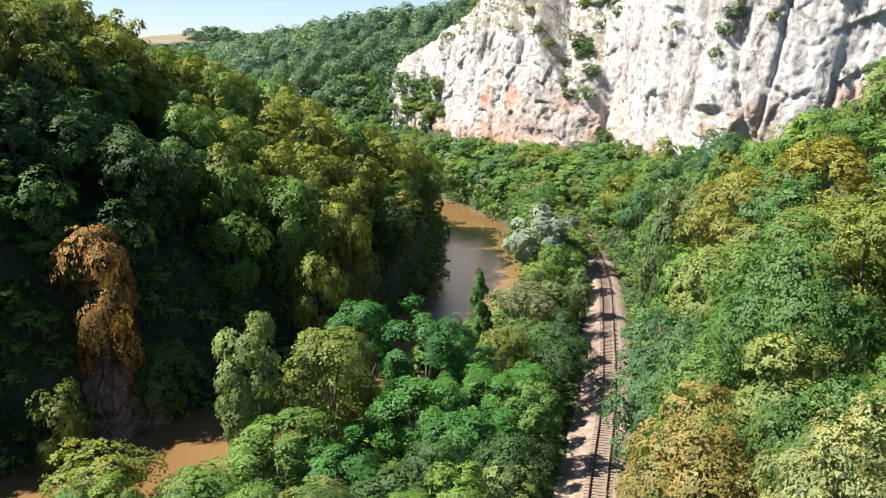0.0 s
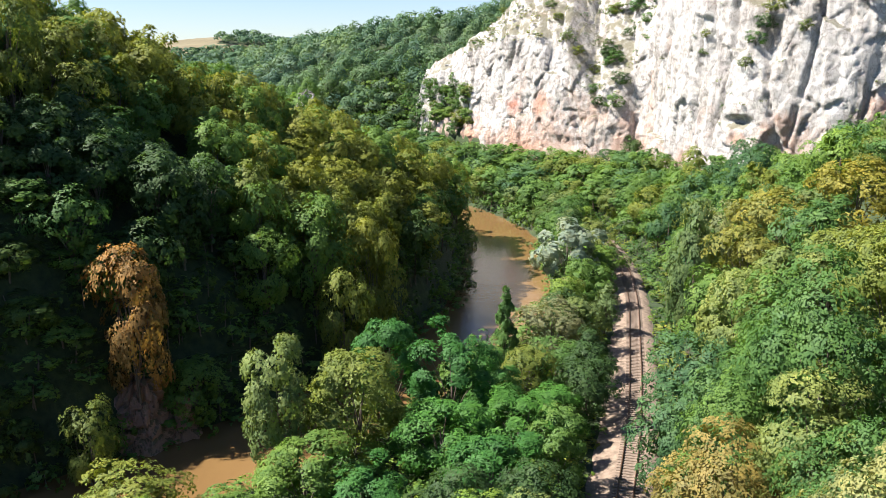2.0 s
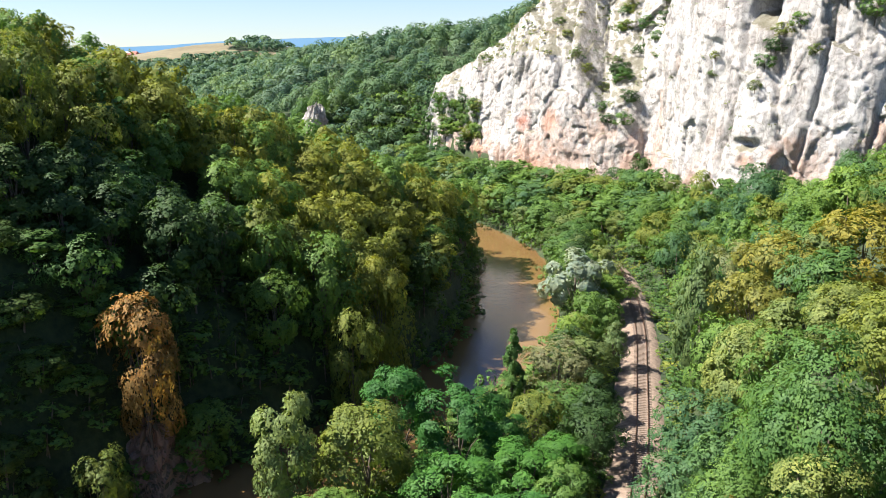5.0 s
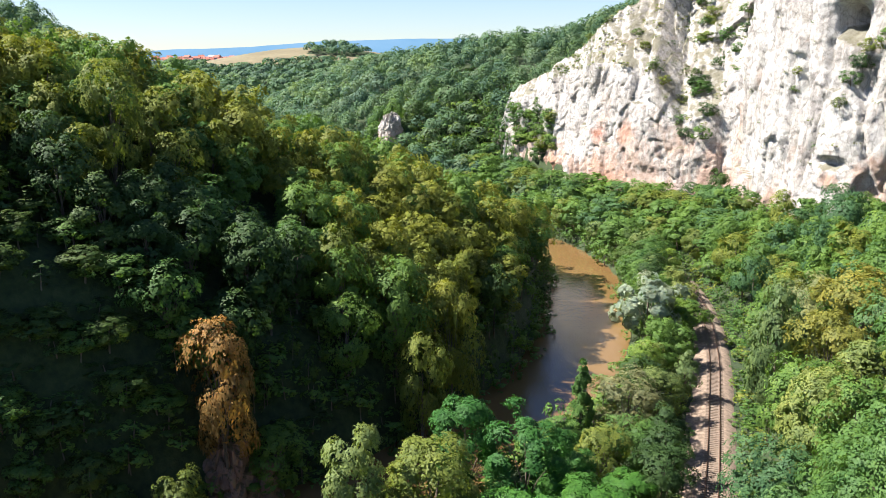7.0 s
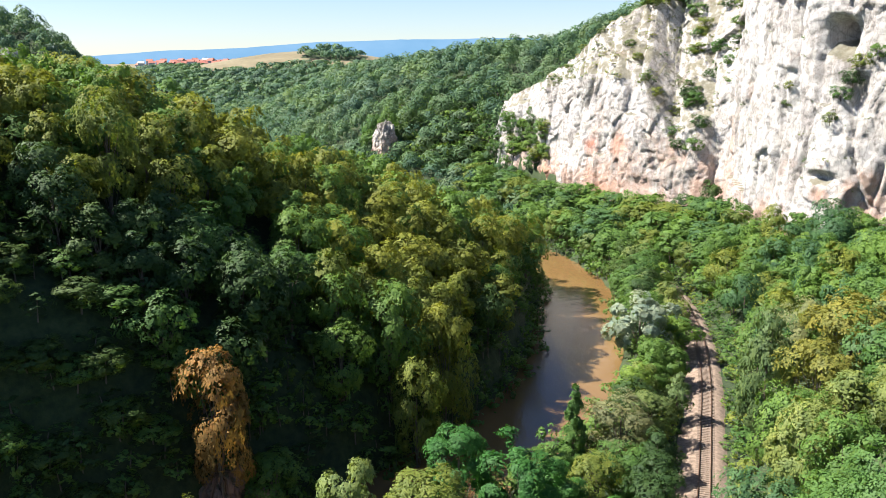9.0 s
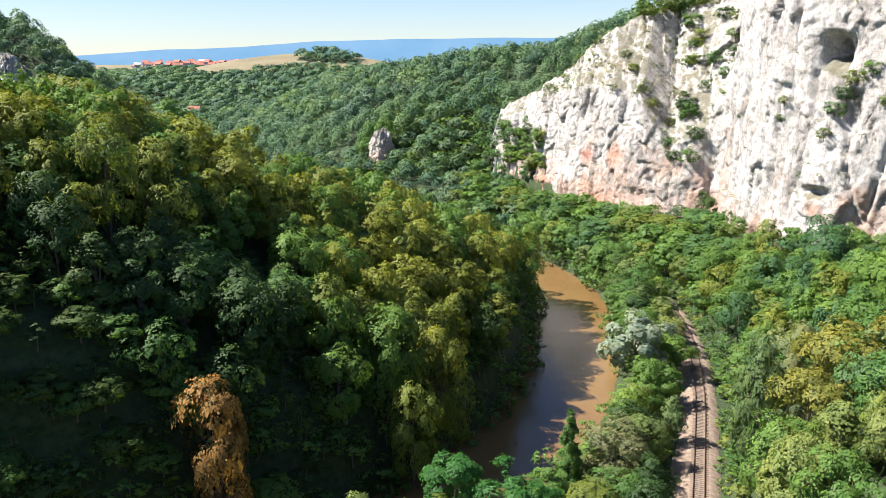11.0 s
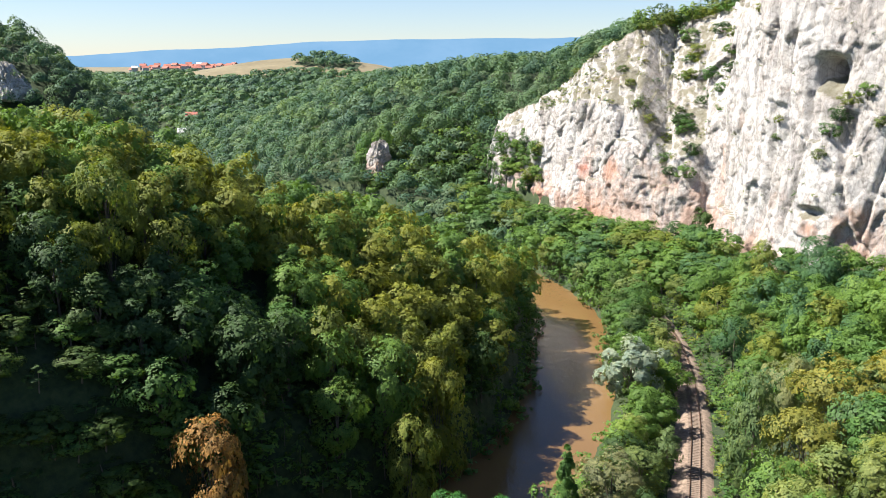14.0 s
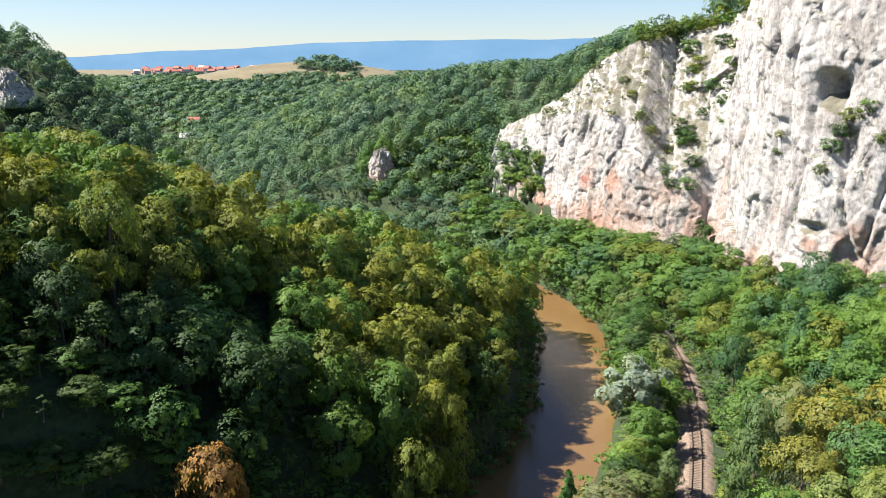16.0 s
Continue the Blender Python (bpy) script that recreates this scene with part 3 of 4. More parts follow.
def tree_parts(kind, lod, variant):
    rng = np.random.default_rng(sum(ord(ch) for ch in kind + lod) * 7 + variant)
    lobes, sprigs, leaves, size, spread = LOD[lod]
    flat, up, long = KIND_LOOK[kind]
    if kind == "tall":
        lobes, sprigs = int(lobes * 1.5), int(sprigs * 0.7)
    if kind == "sparse":
        sprigs = int(sprigs * 0.75)
    if kind == "robinia":
        lobes, sprigs = int(lobes * 1.7), int(sprigs * 0.62)
        leaves, size, spread = int(leaves * 1.4), size * 0.8, spread * 1.35
    if kind == "spruce":
        lobes, sprigs, spread, size = lobes * 5, max(4, sprigs // 4), spread * 0.8, size * 0.9
    c, o, r = crown_lobes(rng, kind, lobes)
    v, vn = sprig_cloud(rng, c, o, r, sprigs, leaves, size, spread, flat, up, long)
    mid = np.array([0, 0, c[:, 2].mean()])
    # coarse inner leaves that close the crown
    if kind not in ("sparse", "spruce") and lod != "weed":
        n = {"close": 60, "near": 36, "mid": 17, "far": 10}.get(lod, 5)
        big = {"close": 0.22, "near": 0.30, "mid": 0.45, "far": 0.58}.get(lod, 0.8)
        k = np.repeat(np.arange(lobes), n)
        d = unit(rng.normal(size=(len(k), 3)))
        w, wn = leaf_sprays(rng, (mid + (c - mid) * 0.84)[k] + d * (r[k] * 0.60)[:, None], unit(d + o[k] * 0.6), big, 1.2, unit(d + o[k] * 0.8))
        v, vn = np.concatenate([v, w]), np.concatenate([vn, wn])
    return v, vn, *trunk_mesh(rng, mid + (c - mid) * 0.8)


def make_tree(kind, lod, variant):
    v, vn, tv, tf = tree_parts(kind, lod, variant)
    root = new({"bush": "bush", "spruce": "spruce_tree"}.get(kind, "tree"))
    root.empty_display_size = 0.5
    t = new("trunk", fast_mesh("trunk", tv, tf, [BARK]))
    t.parent = root
    k = new("crown", fast_mesh("crown", v, np.arange(len(v)).reshape(-1, 3), [LEAF], True, normals=vn))
    k.parent = root
    return root


SHAPES = {}


def joined_wood(name, rows, tint, label):
    """Trees too many to count, as one mesh: rows of kind, lod, variant, x, y, z, height, width, turn."""
    leaves, sides, boles, bole_faces, base = [], [], [], [], 0
    for kind, lod, variant, x, y, z, height, width, turn in rows:
        key = (kind, lod, variant)
        if key not in SHAPES:
            SHAPES[key] = tree_parts(*key)
        v, vn, tv, tf = SHAPES[key]
        c, s = math.cos(turn), math.sin(turn)
        spin = np.array([[c * width / 8, -s * width / 8, 0], [s * width / 8, c * width / 8, 0], [0, 0, height / 12]])
        leaves.append(v @ spin.T + (x, y, z))
        turned = vn @ np.linalg.inv(spin)
        sides.append(turned / np.linalg.norm(turned, axis=1)[:, None])
        boles.append(tv[:28] @ spin.T + (x, y, z))
        bole_faces.append(tf[:21] + base)
        base += 28
    v = np.concatenate(leaves)
    crowns = tagged(new(name, fast_mesh(name, v, np.arange(len(v)).reshape(-1, 3), [LEAF], True, normals=np.concatenate(sides))), label, "woodland", kind="stuff")
    crowns.color = (*tint, 1)
    trunks = new("trunks", fast_mesh("trunks", np.concatenate(boles), np.concatenate(bole_faces), [BARK]))
    trunks.parent = crowns
    trunks["kind"] = "stuff"
    return crowns


def place_tree(kind, lod, variant, x, y, z, height, width, turn, color, label, group, category="tree"):
    key = (kind, lod, variant)
    m = pose(x, y, z, 0, 0, turn)
    if key not in PROTO:
        PROTO[key] = make_tree(*key)
        ob = PROTO[key]
        ob.matrix_basis = m
    else:
        ob = copy_thing(PROTO[key], m)
    ob.scale = (width / 8.0, width / 8.0, height / 12.0)
    for ch in ob.children:
        if ch.name.startswith("crown"):
            ch.color = (*color, 1)
    return tagged(ob, label, category, group)


GREENS = {
    "deep": (0.055, 0.104, 0.031), "mid": (0.092, 0.180, 0.044), "fresh": (0.132, 0.223, 0.048),
    "olive": (0.158, 0.195, 0.040), "yellow": (0.227, 0.220, 0.048), "ash": (0.222, 0.215, 0.107), "blue": (0.080, 0.163, 0.066),
    "robinia": (0.057, 0.171, 0.036), "silver": (0.345, 0.375, 0.293), "brown": (0.275, 0.165, 0.062), "grey": (0.161, 0.215, 0.079), "cream": (0.205, 0.227, 0.107), "ochre": (0.279, 0.211, 0.064), "gold": (0.197, 0.215, 0.039)}
WORDS = {"deep": "dark green", "mid": "green", "fresh": "fresh green", "olive": "olive green", "yellow": "yellowing", "ash": "ash-grey sparse-leaved", "blue": "bluish green", "robinia": "bright green feathery", "silver": "silvery", "brown": "brown withered", "grey": "grey-green thin-leaved", "cream": "pale blossoming", "ochre": "ochre withering", "gold": "yellow-green"}
rnd = random.Random(5)


def clear_of(x, y, spots, gap):
    return all((x - a) ** 2 + (y - b) ** 2 > (gap + 0.3 * w) ** 2 for a, b, w in spots)


# single trees that stand out: kind, colour, x, y, height of the top, height, width
HEROES = [
    ("broad", "brown", -40.2, 95, 21, 23, 8.5), ("willow", "silver", 14.6, 157, 13.5, 14, 11), ("spruce", "mid", 2.4, 111.5, 12.5, 15, 7.5),
    ("broad", "ash", 8.8, 114.5, 9.3, 11.5, 9.5), ("broad", "grey", 13, 120, 8, 10, 7), ("broad", "olive", -42, 85.5, 5.5, 9, 6),
    ("broad", "mid", -36, 99.6, 5.5, 9, 8), ("tall", "grey", -20, 78, 15.5, 18, 8), ("broad", "olive", -13.5, 83, 13, 15.5, 10.5),
    ("robinia", "robinia", -11, 95.5, 12.5, 15, 9), ("robinia", "robinia", -3.8, 91, 12.2, 14.5, 9.5), ("robinia", "robinia", 0.5, 93, 8.5, 11, 8),
    ("robinia", "robinia", -4, 80, 8.5, 11, 9.5), ("robinia", "robinia", 3.5, 84, 8, 10.5, 9), ("robinia", "robinia", 1, 74, 7.5, 10, 9), ("robinia", "robinia", 7.5, 90, 6.5, 9, 7.5),
    ("broad", "olive", 4.5, 100, 7.5, 10, 7), ("broad", "mid", 8.5, 103.5, 7.5, 10, 7.5), ("tall", "deep", 12.8, 108, 7, 9.5, 6.5),
    ("robinia", "fresh", -16, 72.5, 8, 11, 9.5), ("robinia", "robinia", -10.5, 70, 6, 9.5, 8), ("broad", "olive", -29.5, 66.5, 7.5, 10.5, 9), ("broad", "fresh", -22, 68, 4.5, 8, 7.5),
    ("broad", "ochre", 15.5, 52.5, 18, 14, 10), ("broad", "fresh", 18, 61, 18, 14, 9), ("broad", "mid", 23.5, 59.5, 28, 18, 11), ("broad", "grey", 21.5, 54, 21, 14, 9),
    ("broad", "cream", 18.5, 38, 23.5, 15, 8), ("broad", "blue", 17.5, 76, 11.5, 11, 8), ("broad", "blue", 20.2, 82, 15.5, 15, 9), ("broad", "grey", 25.5, 88.5, 20.5, 15, 9),
    ("broad", "yellow", 43.5, 105, 30, 15, 11), ("tall", "grey", 26.2, 111, 24, 20, 8.5), ("broad", "yellow", 36.5, 112, 25.5, 15, 11), ("broad", "yellow", 31, 103, 22, 15, 9),
    ("broad", "fresh", 26.5, 98, 18.5, 14, 9), ("broad", "cream", 33.5, 124, 21.5, 14, 8), ("tall", "deep", 43.7, 272, 18, 17, 10), ("broad", "deep", 36, 270, 15, 15, 11),
    ("broad", "mid", -74, 377, 15, 12, 9), ("broad", "fresh", -70, 384, 17, 13, 9), ("broad", "deep", -85, 376, 15, 11, 9), ("tall", "mid", -67, 375, 13, 11, 8), ("broad", "deep", -62, 382, 14, 12, 9), ("broad", "mid", -79, 371, 11, 10, 8),
    ("broad", "mid", -87.5, 385, 24, 13, 9), ("broad", "deep", -72.5, 387, 26, 13, 9), ("broad", "fresh", -80, 391, 34, 13, 9), ("broad", "mid", -87, 392, 31, 13, 9), ("broad", "deep", -70, 393, 33, 13, 9),
    ("broad", "fresh", 22.6, 211, 6.5, 8.5, 7.5), ("broad", "mid", 21.2, 219, 8, 10, 8), ("broad", "olive", 31.5, 224, 9, 10, 8),
    ("broad", "fresh", -40.2, 128, 32.5, 17, 10), ("broad", "fresh", -24.5, 121.5, 22.5, 18, 10), ("broad", "olive", -20, 117, 13.5, 16, 8), ("broad", "gold", -17, 126, 19, 16, 9), ("broad", "fresh", -30, 114, 19, 15, 8.5), ("broad", "mid", -47, 119, 29, 15, 9), ("broad", "olive", -60.2, 110, 51, 17, 9),
]
taken = []
for i, (kind, tint, x, y, top, height, width) in enumerate(HEROES):
    lod = "close" if y < 66 else ("near" if y < 130 else "mid")
    taken.append((x, y, width))
    tall = height if tint == "brown" else max(height, top - float(ground(x, y)) + 0.3)
    place_tree(kind, lod, i % 2, x, y, top - tall, tall, width, rnd.uniform(0, 360), GREENS[tint], WORDS[tint] + (" spruce" if kind == "spruce" else " broadleaf tree") + " in the river valley wood", "trees of note")


def wood(x0, x1, y0, y1, gap, keep, tints, heights, group, label, lods, single, widths=(6.5, 9.5), kinds=("broad", "broad", "tall"), upper=None, upper_tints=("olive", "gold", "fresh", "mid", "olive")):
    """Scatter trees over a stretch of ground where keep(...) is true; those in the stretch single(x, y) are things of their own."""
    spots = []
    y = y0
    while y < y1:
        x = x0 + rnd.uniform(0, gap)
        while x < x1:
            spots.append((x + rnd.uniform(-0.42, 0.42) * gap, y + rnd.uniform(-0.42, 0.42) * gap))
            x += gap
        y += gap * 0.9
    P = np.array(spots)
    G = ground(P[:, 0], P[:, 1])
    D = line_dist(P[:, 0], P[:, 1], RIVER)
    T = track_offset(P[:, 0], P[:, 1])
    C = line_dist(P[:, 0], P[:, 1], CLIFF)
    alone, crowd = 0, {}
    for (a, b), g, d, s, t, cd, cs, cu in zip(spots, G, D[0], D[1], T, C[0], C[1], C[2]):
        h, w = rnd.uniform(*heights), rnd.uniform(*widths)
        room = w * 0.5
        edge = room if b < 226 else room * 0.25
        if d < 9.5 + room * 0.35 or -edge - 1.2 < t < edge * 0.85 + 2.3 or not keep(a, b, s, t, cd * cs, cu) or not clear_of(a, b, taken, 2.6):
            continue
        tint, kind, variant, turn = rnd.choice(tints), rnd.choice(kinds), rnd.randrange(3), rnd.uniform(0, 360)
        if upper and upper(a, b):
            tint = rnd.choice(upper_tints)
        if single(a, b):
            place_tree(kind, lods(a, b), variant, a, b, g - 0.2, h, w, turn, GREENS[tint], WORDS[tint] + label, group)
            alone += 1
        else:
            crowd.setdefault(tint, []).append((kind, lods(a, b), variant, a, b, g - 0.2, h, w, radians(turn)))
    for tint, rows in crowd.items():
        joined_wood("woodland", rows, GREENS[tint], WORDS[tint] + " broadleaf wood, " + group)
    return alone, sum(len(r) for r in crowd.values())


in_view = lambda a, b: -0.71 * b - 9 < a < 0.50 * b + 9
reach = lambda a, b: "close" if b < 60 else ("near" if b < 96 and a > -45 else ("mid" if b < 215 else "far"))
spur_reach = lambda a, b: "near" if b < 92 and a > -45 else ("mid" if b < 189 + 0.95 * a + 6 else "far")
counts = []
# the spur inside the bend; trees past the left view edge are unseen, added for shade
# leaf colour carries the light: paler on sunny crest and flank, deeper low down
counts.append(wood(-175, 14, 72, 300, 5.2, lambda a, b, s, t, c, u: s > 0 and a > -0.86 * b - 14 and a < 0.5 * b and not (b < 97 and a < -44) and b < 189 + 0.95 * a + (30 if a < -48 else 52), ["deep", "deep", "mid", "deep", "mid", "olive"], (11, 15.5), "trees on the spur", " broadleaf tree on the shaded hillside", spur_reach, lambda a, b: b < 128 and a > -66, upper=lambda a, b: (b > 189 + 0.95 * a - 26 and a < -6) or (-36 < a < -13 and b > 112)))
# lower growth on the steep bank upstream
counts.append(wood(-80, -44, 74, 98, 4.2, lambda a, b, s, t, c, u: s > 0 and a > -0.86 * b - 6, ["deep", "deep", "mid"], (4.0, 6.5), "trees on the spur", " broadleaf tree on the shaded hillside", lambda a, b: "mid", lambda a, b: False, widths=(5.0, 7.0)))
# the slope beside the line
counts.append(wood(8, 95, 30, 215, 6.8, lambda a, b, s, t, c, u: t > 4 and in_view(a, b) and c < -5, ["mid", "fresh", "blue", "mid", "mid", "grey", "olive", "fresh"], (8, 15.5), "trees on the slope by the railway", " broadleaf tree on the sunny slope", reach, lambda a, b: b < 128, upper=lambda a, b: b > 122, upper_tints=("mid", "fresh", "mid", "blue", "olive")))
# between river and line, and the near bank
counts.append(wood(-70, 30, 58, 250, 5.0, lambda a, b, s, t, c, u: s < 0 and t < -4 and in_view(a, b) and not (a < -16 and b > 62) and not (100 < b < 162 and a < -1.5 + (b - 110) * 0.43), ["mid", "fresh", "deep", "grey"], (7, 10), "trees on the river bank", " tree between river and railway", reach, lambda a, b: b < 190, widths=(5.5, 8)))
# below the cliff
counts.append(wood(-40, 110, 200, 420, 6.0, lambda a, b, s, t, c, u: s < 0 and (t > 4 or b > 235) and c < -4 and b >= 215 and in_view(a, b), ["mid", "fresh", "fresh", "olive", "blue"], (7.5, 11.5), "trees under the cliff", " broadleaf tree below the cliff", lambda a, b: "far", lambda a, b: False, widths=(8, 11)))
# bushes that grip the cliff: place along it, height, width, colour
def on_cliff(u, h):
    j = int(np.clip((u - CLIFF_FROM) / CLIFF_STEP, 0, cv.shape[1] - 1))
    col = cv[:, j]
    return col[np.argmin(np.abs(col[:, 2] - h))]


for u, h, w, tint in ((122, 24, 5, "deep"), (127, 20, 5, "mid"), (135, 19, 5, "fresh"), (140, 30, 4.5, "deep"), (116, 30, 4, "mid"), (126, 27, 4.5, "mid"), (131, 24, 5, "deep"), (138, 26, 5, "fresh"), (142, 22, 5, "mid"), (146, 20, 4.5, "olive"), (148, 29, 4, "fresh"), (134, 33, 3.5, "mid"), (152, 17, 3.5, "olive"), (120, 38, 3, "olive"), (222, 26, 5, "mid"), (223, 33, 5, "deep"), (221, 40, 5, "mid"), (224, 48, 4.5, "deep"), (226, 56, 5, "mid"), (222, 63, 5, "olive"), (219, 68, 5.5, "mid"), (228, 70, 5, "deep"), (214, 36, 3.5, "olive"), (208, 42, 3.5, "olive"), (203, 47, 3, "grey"), (198, 53, 3, "olive"), (194, 58, 3, "grey"), (292, 44, 4, "mid"), (294, 48, 4.5, "deep"), (296, 52, 4, "olive"), (300, 54, 4, "fresh"), (290, 39, 3, "olive"), (274, 46, 2.5, "olive"), (272, 42, 2, "grey"), (304, 47, 3, "olive"), (262, 74, 3, "olive"), (250, 82, 3, "mid"), (229, 52, 4, "mid"), (231, 58, 4, "deep"), (233, 64, 4, "mid"), (235, 69, 4, "olive"), (180, 62, 2.5, "grey"), (170, 66, 2.5, "olive"), (310, 60, 6, "gold"), (316, 56, 6, "fresh"), (245, 60, 2, "grey"), (160, 50, 2, "grey")):
    x, y, z = on_cliff(u, h)
    place_tree("bush", "far", int(u) % 3, float(x), float(y) - 0.3, float(z) - w * 0.4, w * 1.3, w * 1.25, u * 37 % 360, GREENS[tint], WORDS[tint] + " bush rooted on a cliff ledge", "bushes on the cliff", "bush")

# the green shelf near the cliff's end, and the gully
more = random.Random(21)
for i in range(34):
    if i < 22:
        u, h, w = more.uniform(112, 150), more.uniform(13, 31), more.uniform(4.0, 6.5)
        h -= 0.12 * max(0, u - 130)
    else:
        h, w = more.uniform(26, 66), more.uniform(3.2, 5.0)
        u = 214 + 0.22 * (h - 26) + more.uniform(-2.5, 3)
    tint = more.choice(("mid", "fresh", "olive", "mid") if i < 22 else ("deep", "mid", "olive"))
    x, y, z = on_cliff(u, h)
    place_tree("bush", "far", i % 3, float(x), float(y) - 0.3, float(z) - w * 0.45, w * 1.2, w * 1.2, more.uniform(0, 360), GREENS[tint], WORDS[tint] + " bush rooted on a cliff ledge", "bushes on the cliff", "bush")
tufts = {}
for i in range(420):
    u = more.uniform(150, 232) if i < 300 else more.uniform(236, 320)
    k, r = float(np.interp(u, RIM_U, RIM_K)), float(np.interp(u, RIM_U, RIM_H))
    h = k + (r - k) * more.uniform(-0.1, 1.0) if i < 300 else more.uniform(22, 70)
    w = more.uniform(0.7, 2.3) if i < 300 else more.uniform(0.5, 1.5)
    if i >= 300 and noise.noise((u * 0.06, h * 0.05, 2)) < 0.05:
        continue
    x, y, z = on_cliff(u, h)
    tufts.setdefault(more.choice(("olive", "grey", "ash", "mid", "olive")), []).append(("bush", "weed", i % 3, float(x), float(y) - 0.1, float(z) - w * 0.3, w, w * 1.3, more.uniform(0, 6.28)))
for tint, r in tufts.items():
    joined_wood("cliff_tufts", r, GREENS[tint], WORDS[tint] + " tufts and low scrub on the cliff")

# trees along the rim
rim_rows = {}
for u in np.arange(197, 238, 2.6):
    for back in (-4, -7, -12):
        j = int((u + rnd.uniform(-1, 1) - CLIFF_FROM) / CLIFF_STEP)
        x, y, z = cv[back, j]
        rim_rows.setdefault(rnd.choice(("mid", "deep", "fresh", "olive")), []).append((rnd.choice(("broad", "bush")), "rim", rnd.randrange(3), float(x) + rnd.uniform(-1, 1), float(y) + rnd.uniform(-1, 1), float(z) - 0.6, rnd.uniform(4, 10), rnd.uniform(4, 7.5), rnd.uniform(0, 6.28)))
for tint, r in rim_rows.items():
    joined_wood("rim_wood", r, GREENS[tint], WORDS[tint] + " scrubby wood along the rim of the cliff")

# trees that cling to the steep slope past the cliff's end
steep_rows = {}
for x in np.arange(-84, -27, 3.2):
    ys = np.arange(372, 440, 0.5)
    zs = ground(np.full(len(ys), x), ys)
    for level in np.arange(8, 40, 4.5):
        if zs.max() > level:
            y = ys[np.argmax(zs > level)]
            steep_rows.setdefault(rnd.choice(("mid", "deep", "blue", "fresh")), []).append(("broad", "rim", rnd.randrange(3), x + rnd.uniform(-1, 1), y - 0.6, level - 2.5, rnd.uniform(7, 10), rnd.uniform(6, 8), rnd.uniform(0, 6.28)))
for tint, r in steep_rows.items():
    joined_wood("steep_wood", r, GREENS[tint], WORDS[tint] + " wood on the steep slope past the cliff")

# scrub along the banks and beside the line
def scrub(name, x0, x1, y0, y1, gap, keep, tints, heights, widths, label, detail="low"):
    rows = {}
    xs, ys = np.meshgrid(np.arange(x0, x1, gap), np.arange(y0, y1, gap))
    xs = xs.ravel() + np.array([rnd.uniform(-0.5, 0.5) * gap for _ in range(xs.size)])
    ys = ys.ravel() + np.array([rnd.uniform(-0.5, 0.5) * gap for _ in range(ys.size)])
    d, s, _ = line_dist(xs, ys, RIVER)
    t = track_offset(xs, ys)
    ok = keep(xs, ys, d, s, t) & (xs > -0.76 * ys - 12) & (xs < 0.52 * ys + 10)
    gs = ground(xs, ys)
    for x, y, g in zip(xs[ok], ys[ok], gs[ok]):
        rows.setdefault(rnd.choice(tints), []).append(("bush", detail, rnd.randrange(3), x, y, g - 0.4, rnd.uniform(*heights), rnd.uniform(*widths), rnd.uniform(0, 6.28)))
    for tint, r in rows.items():
        joined_wood(name, r, GREENS[tint], WORDS[tint] + " " + label)
    return sum(len(r) for r in rows.values())


counts.append(scrub("riverside_scrub", -80, 45, 60, 330, 3.1, lambda x, y, d, s, t: (d > np.where(s > 0, 7.4, np.where(y > 165, 8.4, 9.0))) & (d < 16.5) & ((np.abs(t) > 5) | ((y > 232) & (np.abs(t) > 2.5))) & ~((s < 0) & (x < -12) & (y < 104)) & ~((s < 0) & (y > 98) & (y < 165) & (d < 12.5)), ["deep", "mid", "mid", "fresh"], (3.5, 8), (3.5, 6), "scrub leaning over the river banks"))
counts.append(scrub("bank_scrub", -24, 9, 64, 104, 2.6, lambda x, y, d, s, t: (s < 0) & (d > 11.5) & (t < -5), ["mid", "fresh", "robinia"], (2.0, 4.0), (2.6, 4.2), "undergrowth on the near river bank"))
counts.append(scrub("hillside_scrub", -85, -6, 74, 132, 3.6, lambda x, y, d, s, t: (s > 0) & (d > 10) & (y < 128) & (y < 189 + 0.95 * x), ["deep", "deep", "mid"], (2.5, 5.5), (3.5, 5.5), "undergrowth on the shaded hillside"))
counts.append(scrub("trackside_scrub", -6, 48, 40, 250, 2.4, lambda x, y, d, s, t: ((t > 4.2) & (t < 8.5)) | ((t < -5.6) & (t > -8.8)), ["mid", "fresh", "olive", "deep"], (1.8, 4.2), (2.2, 4.2), "bushes along the edge of the railway"))
counts.append(scrub("trackside_weeds", -30, 40, 40, 310, 1.3, lambda x, y, d, s, t: (((t > 2.3) & (t < 5.5)) | ((t < -3.7) & (t > -6.6))) & (np.sin(x * 1.7) + np.sin(y * 0.9 + t) > -0.7), ["olive", "fresh", "mid"], (0.7, 1.9), (1.2, 2.4), "weeds and low scrub beside the railway", "weed"))
print("trees", counts)


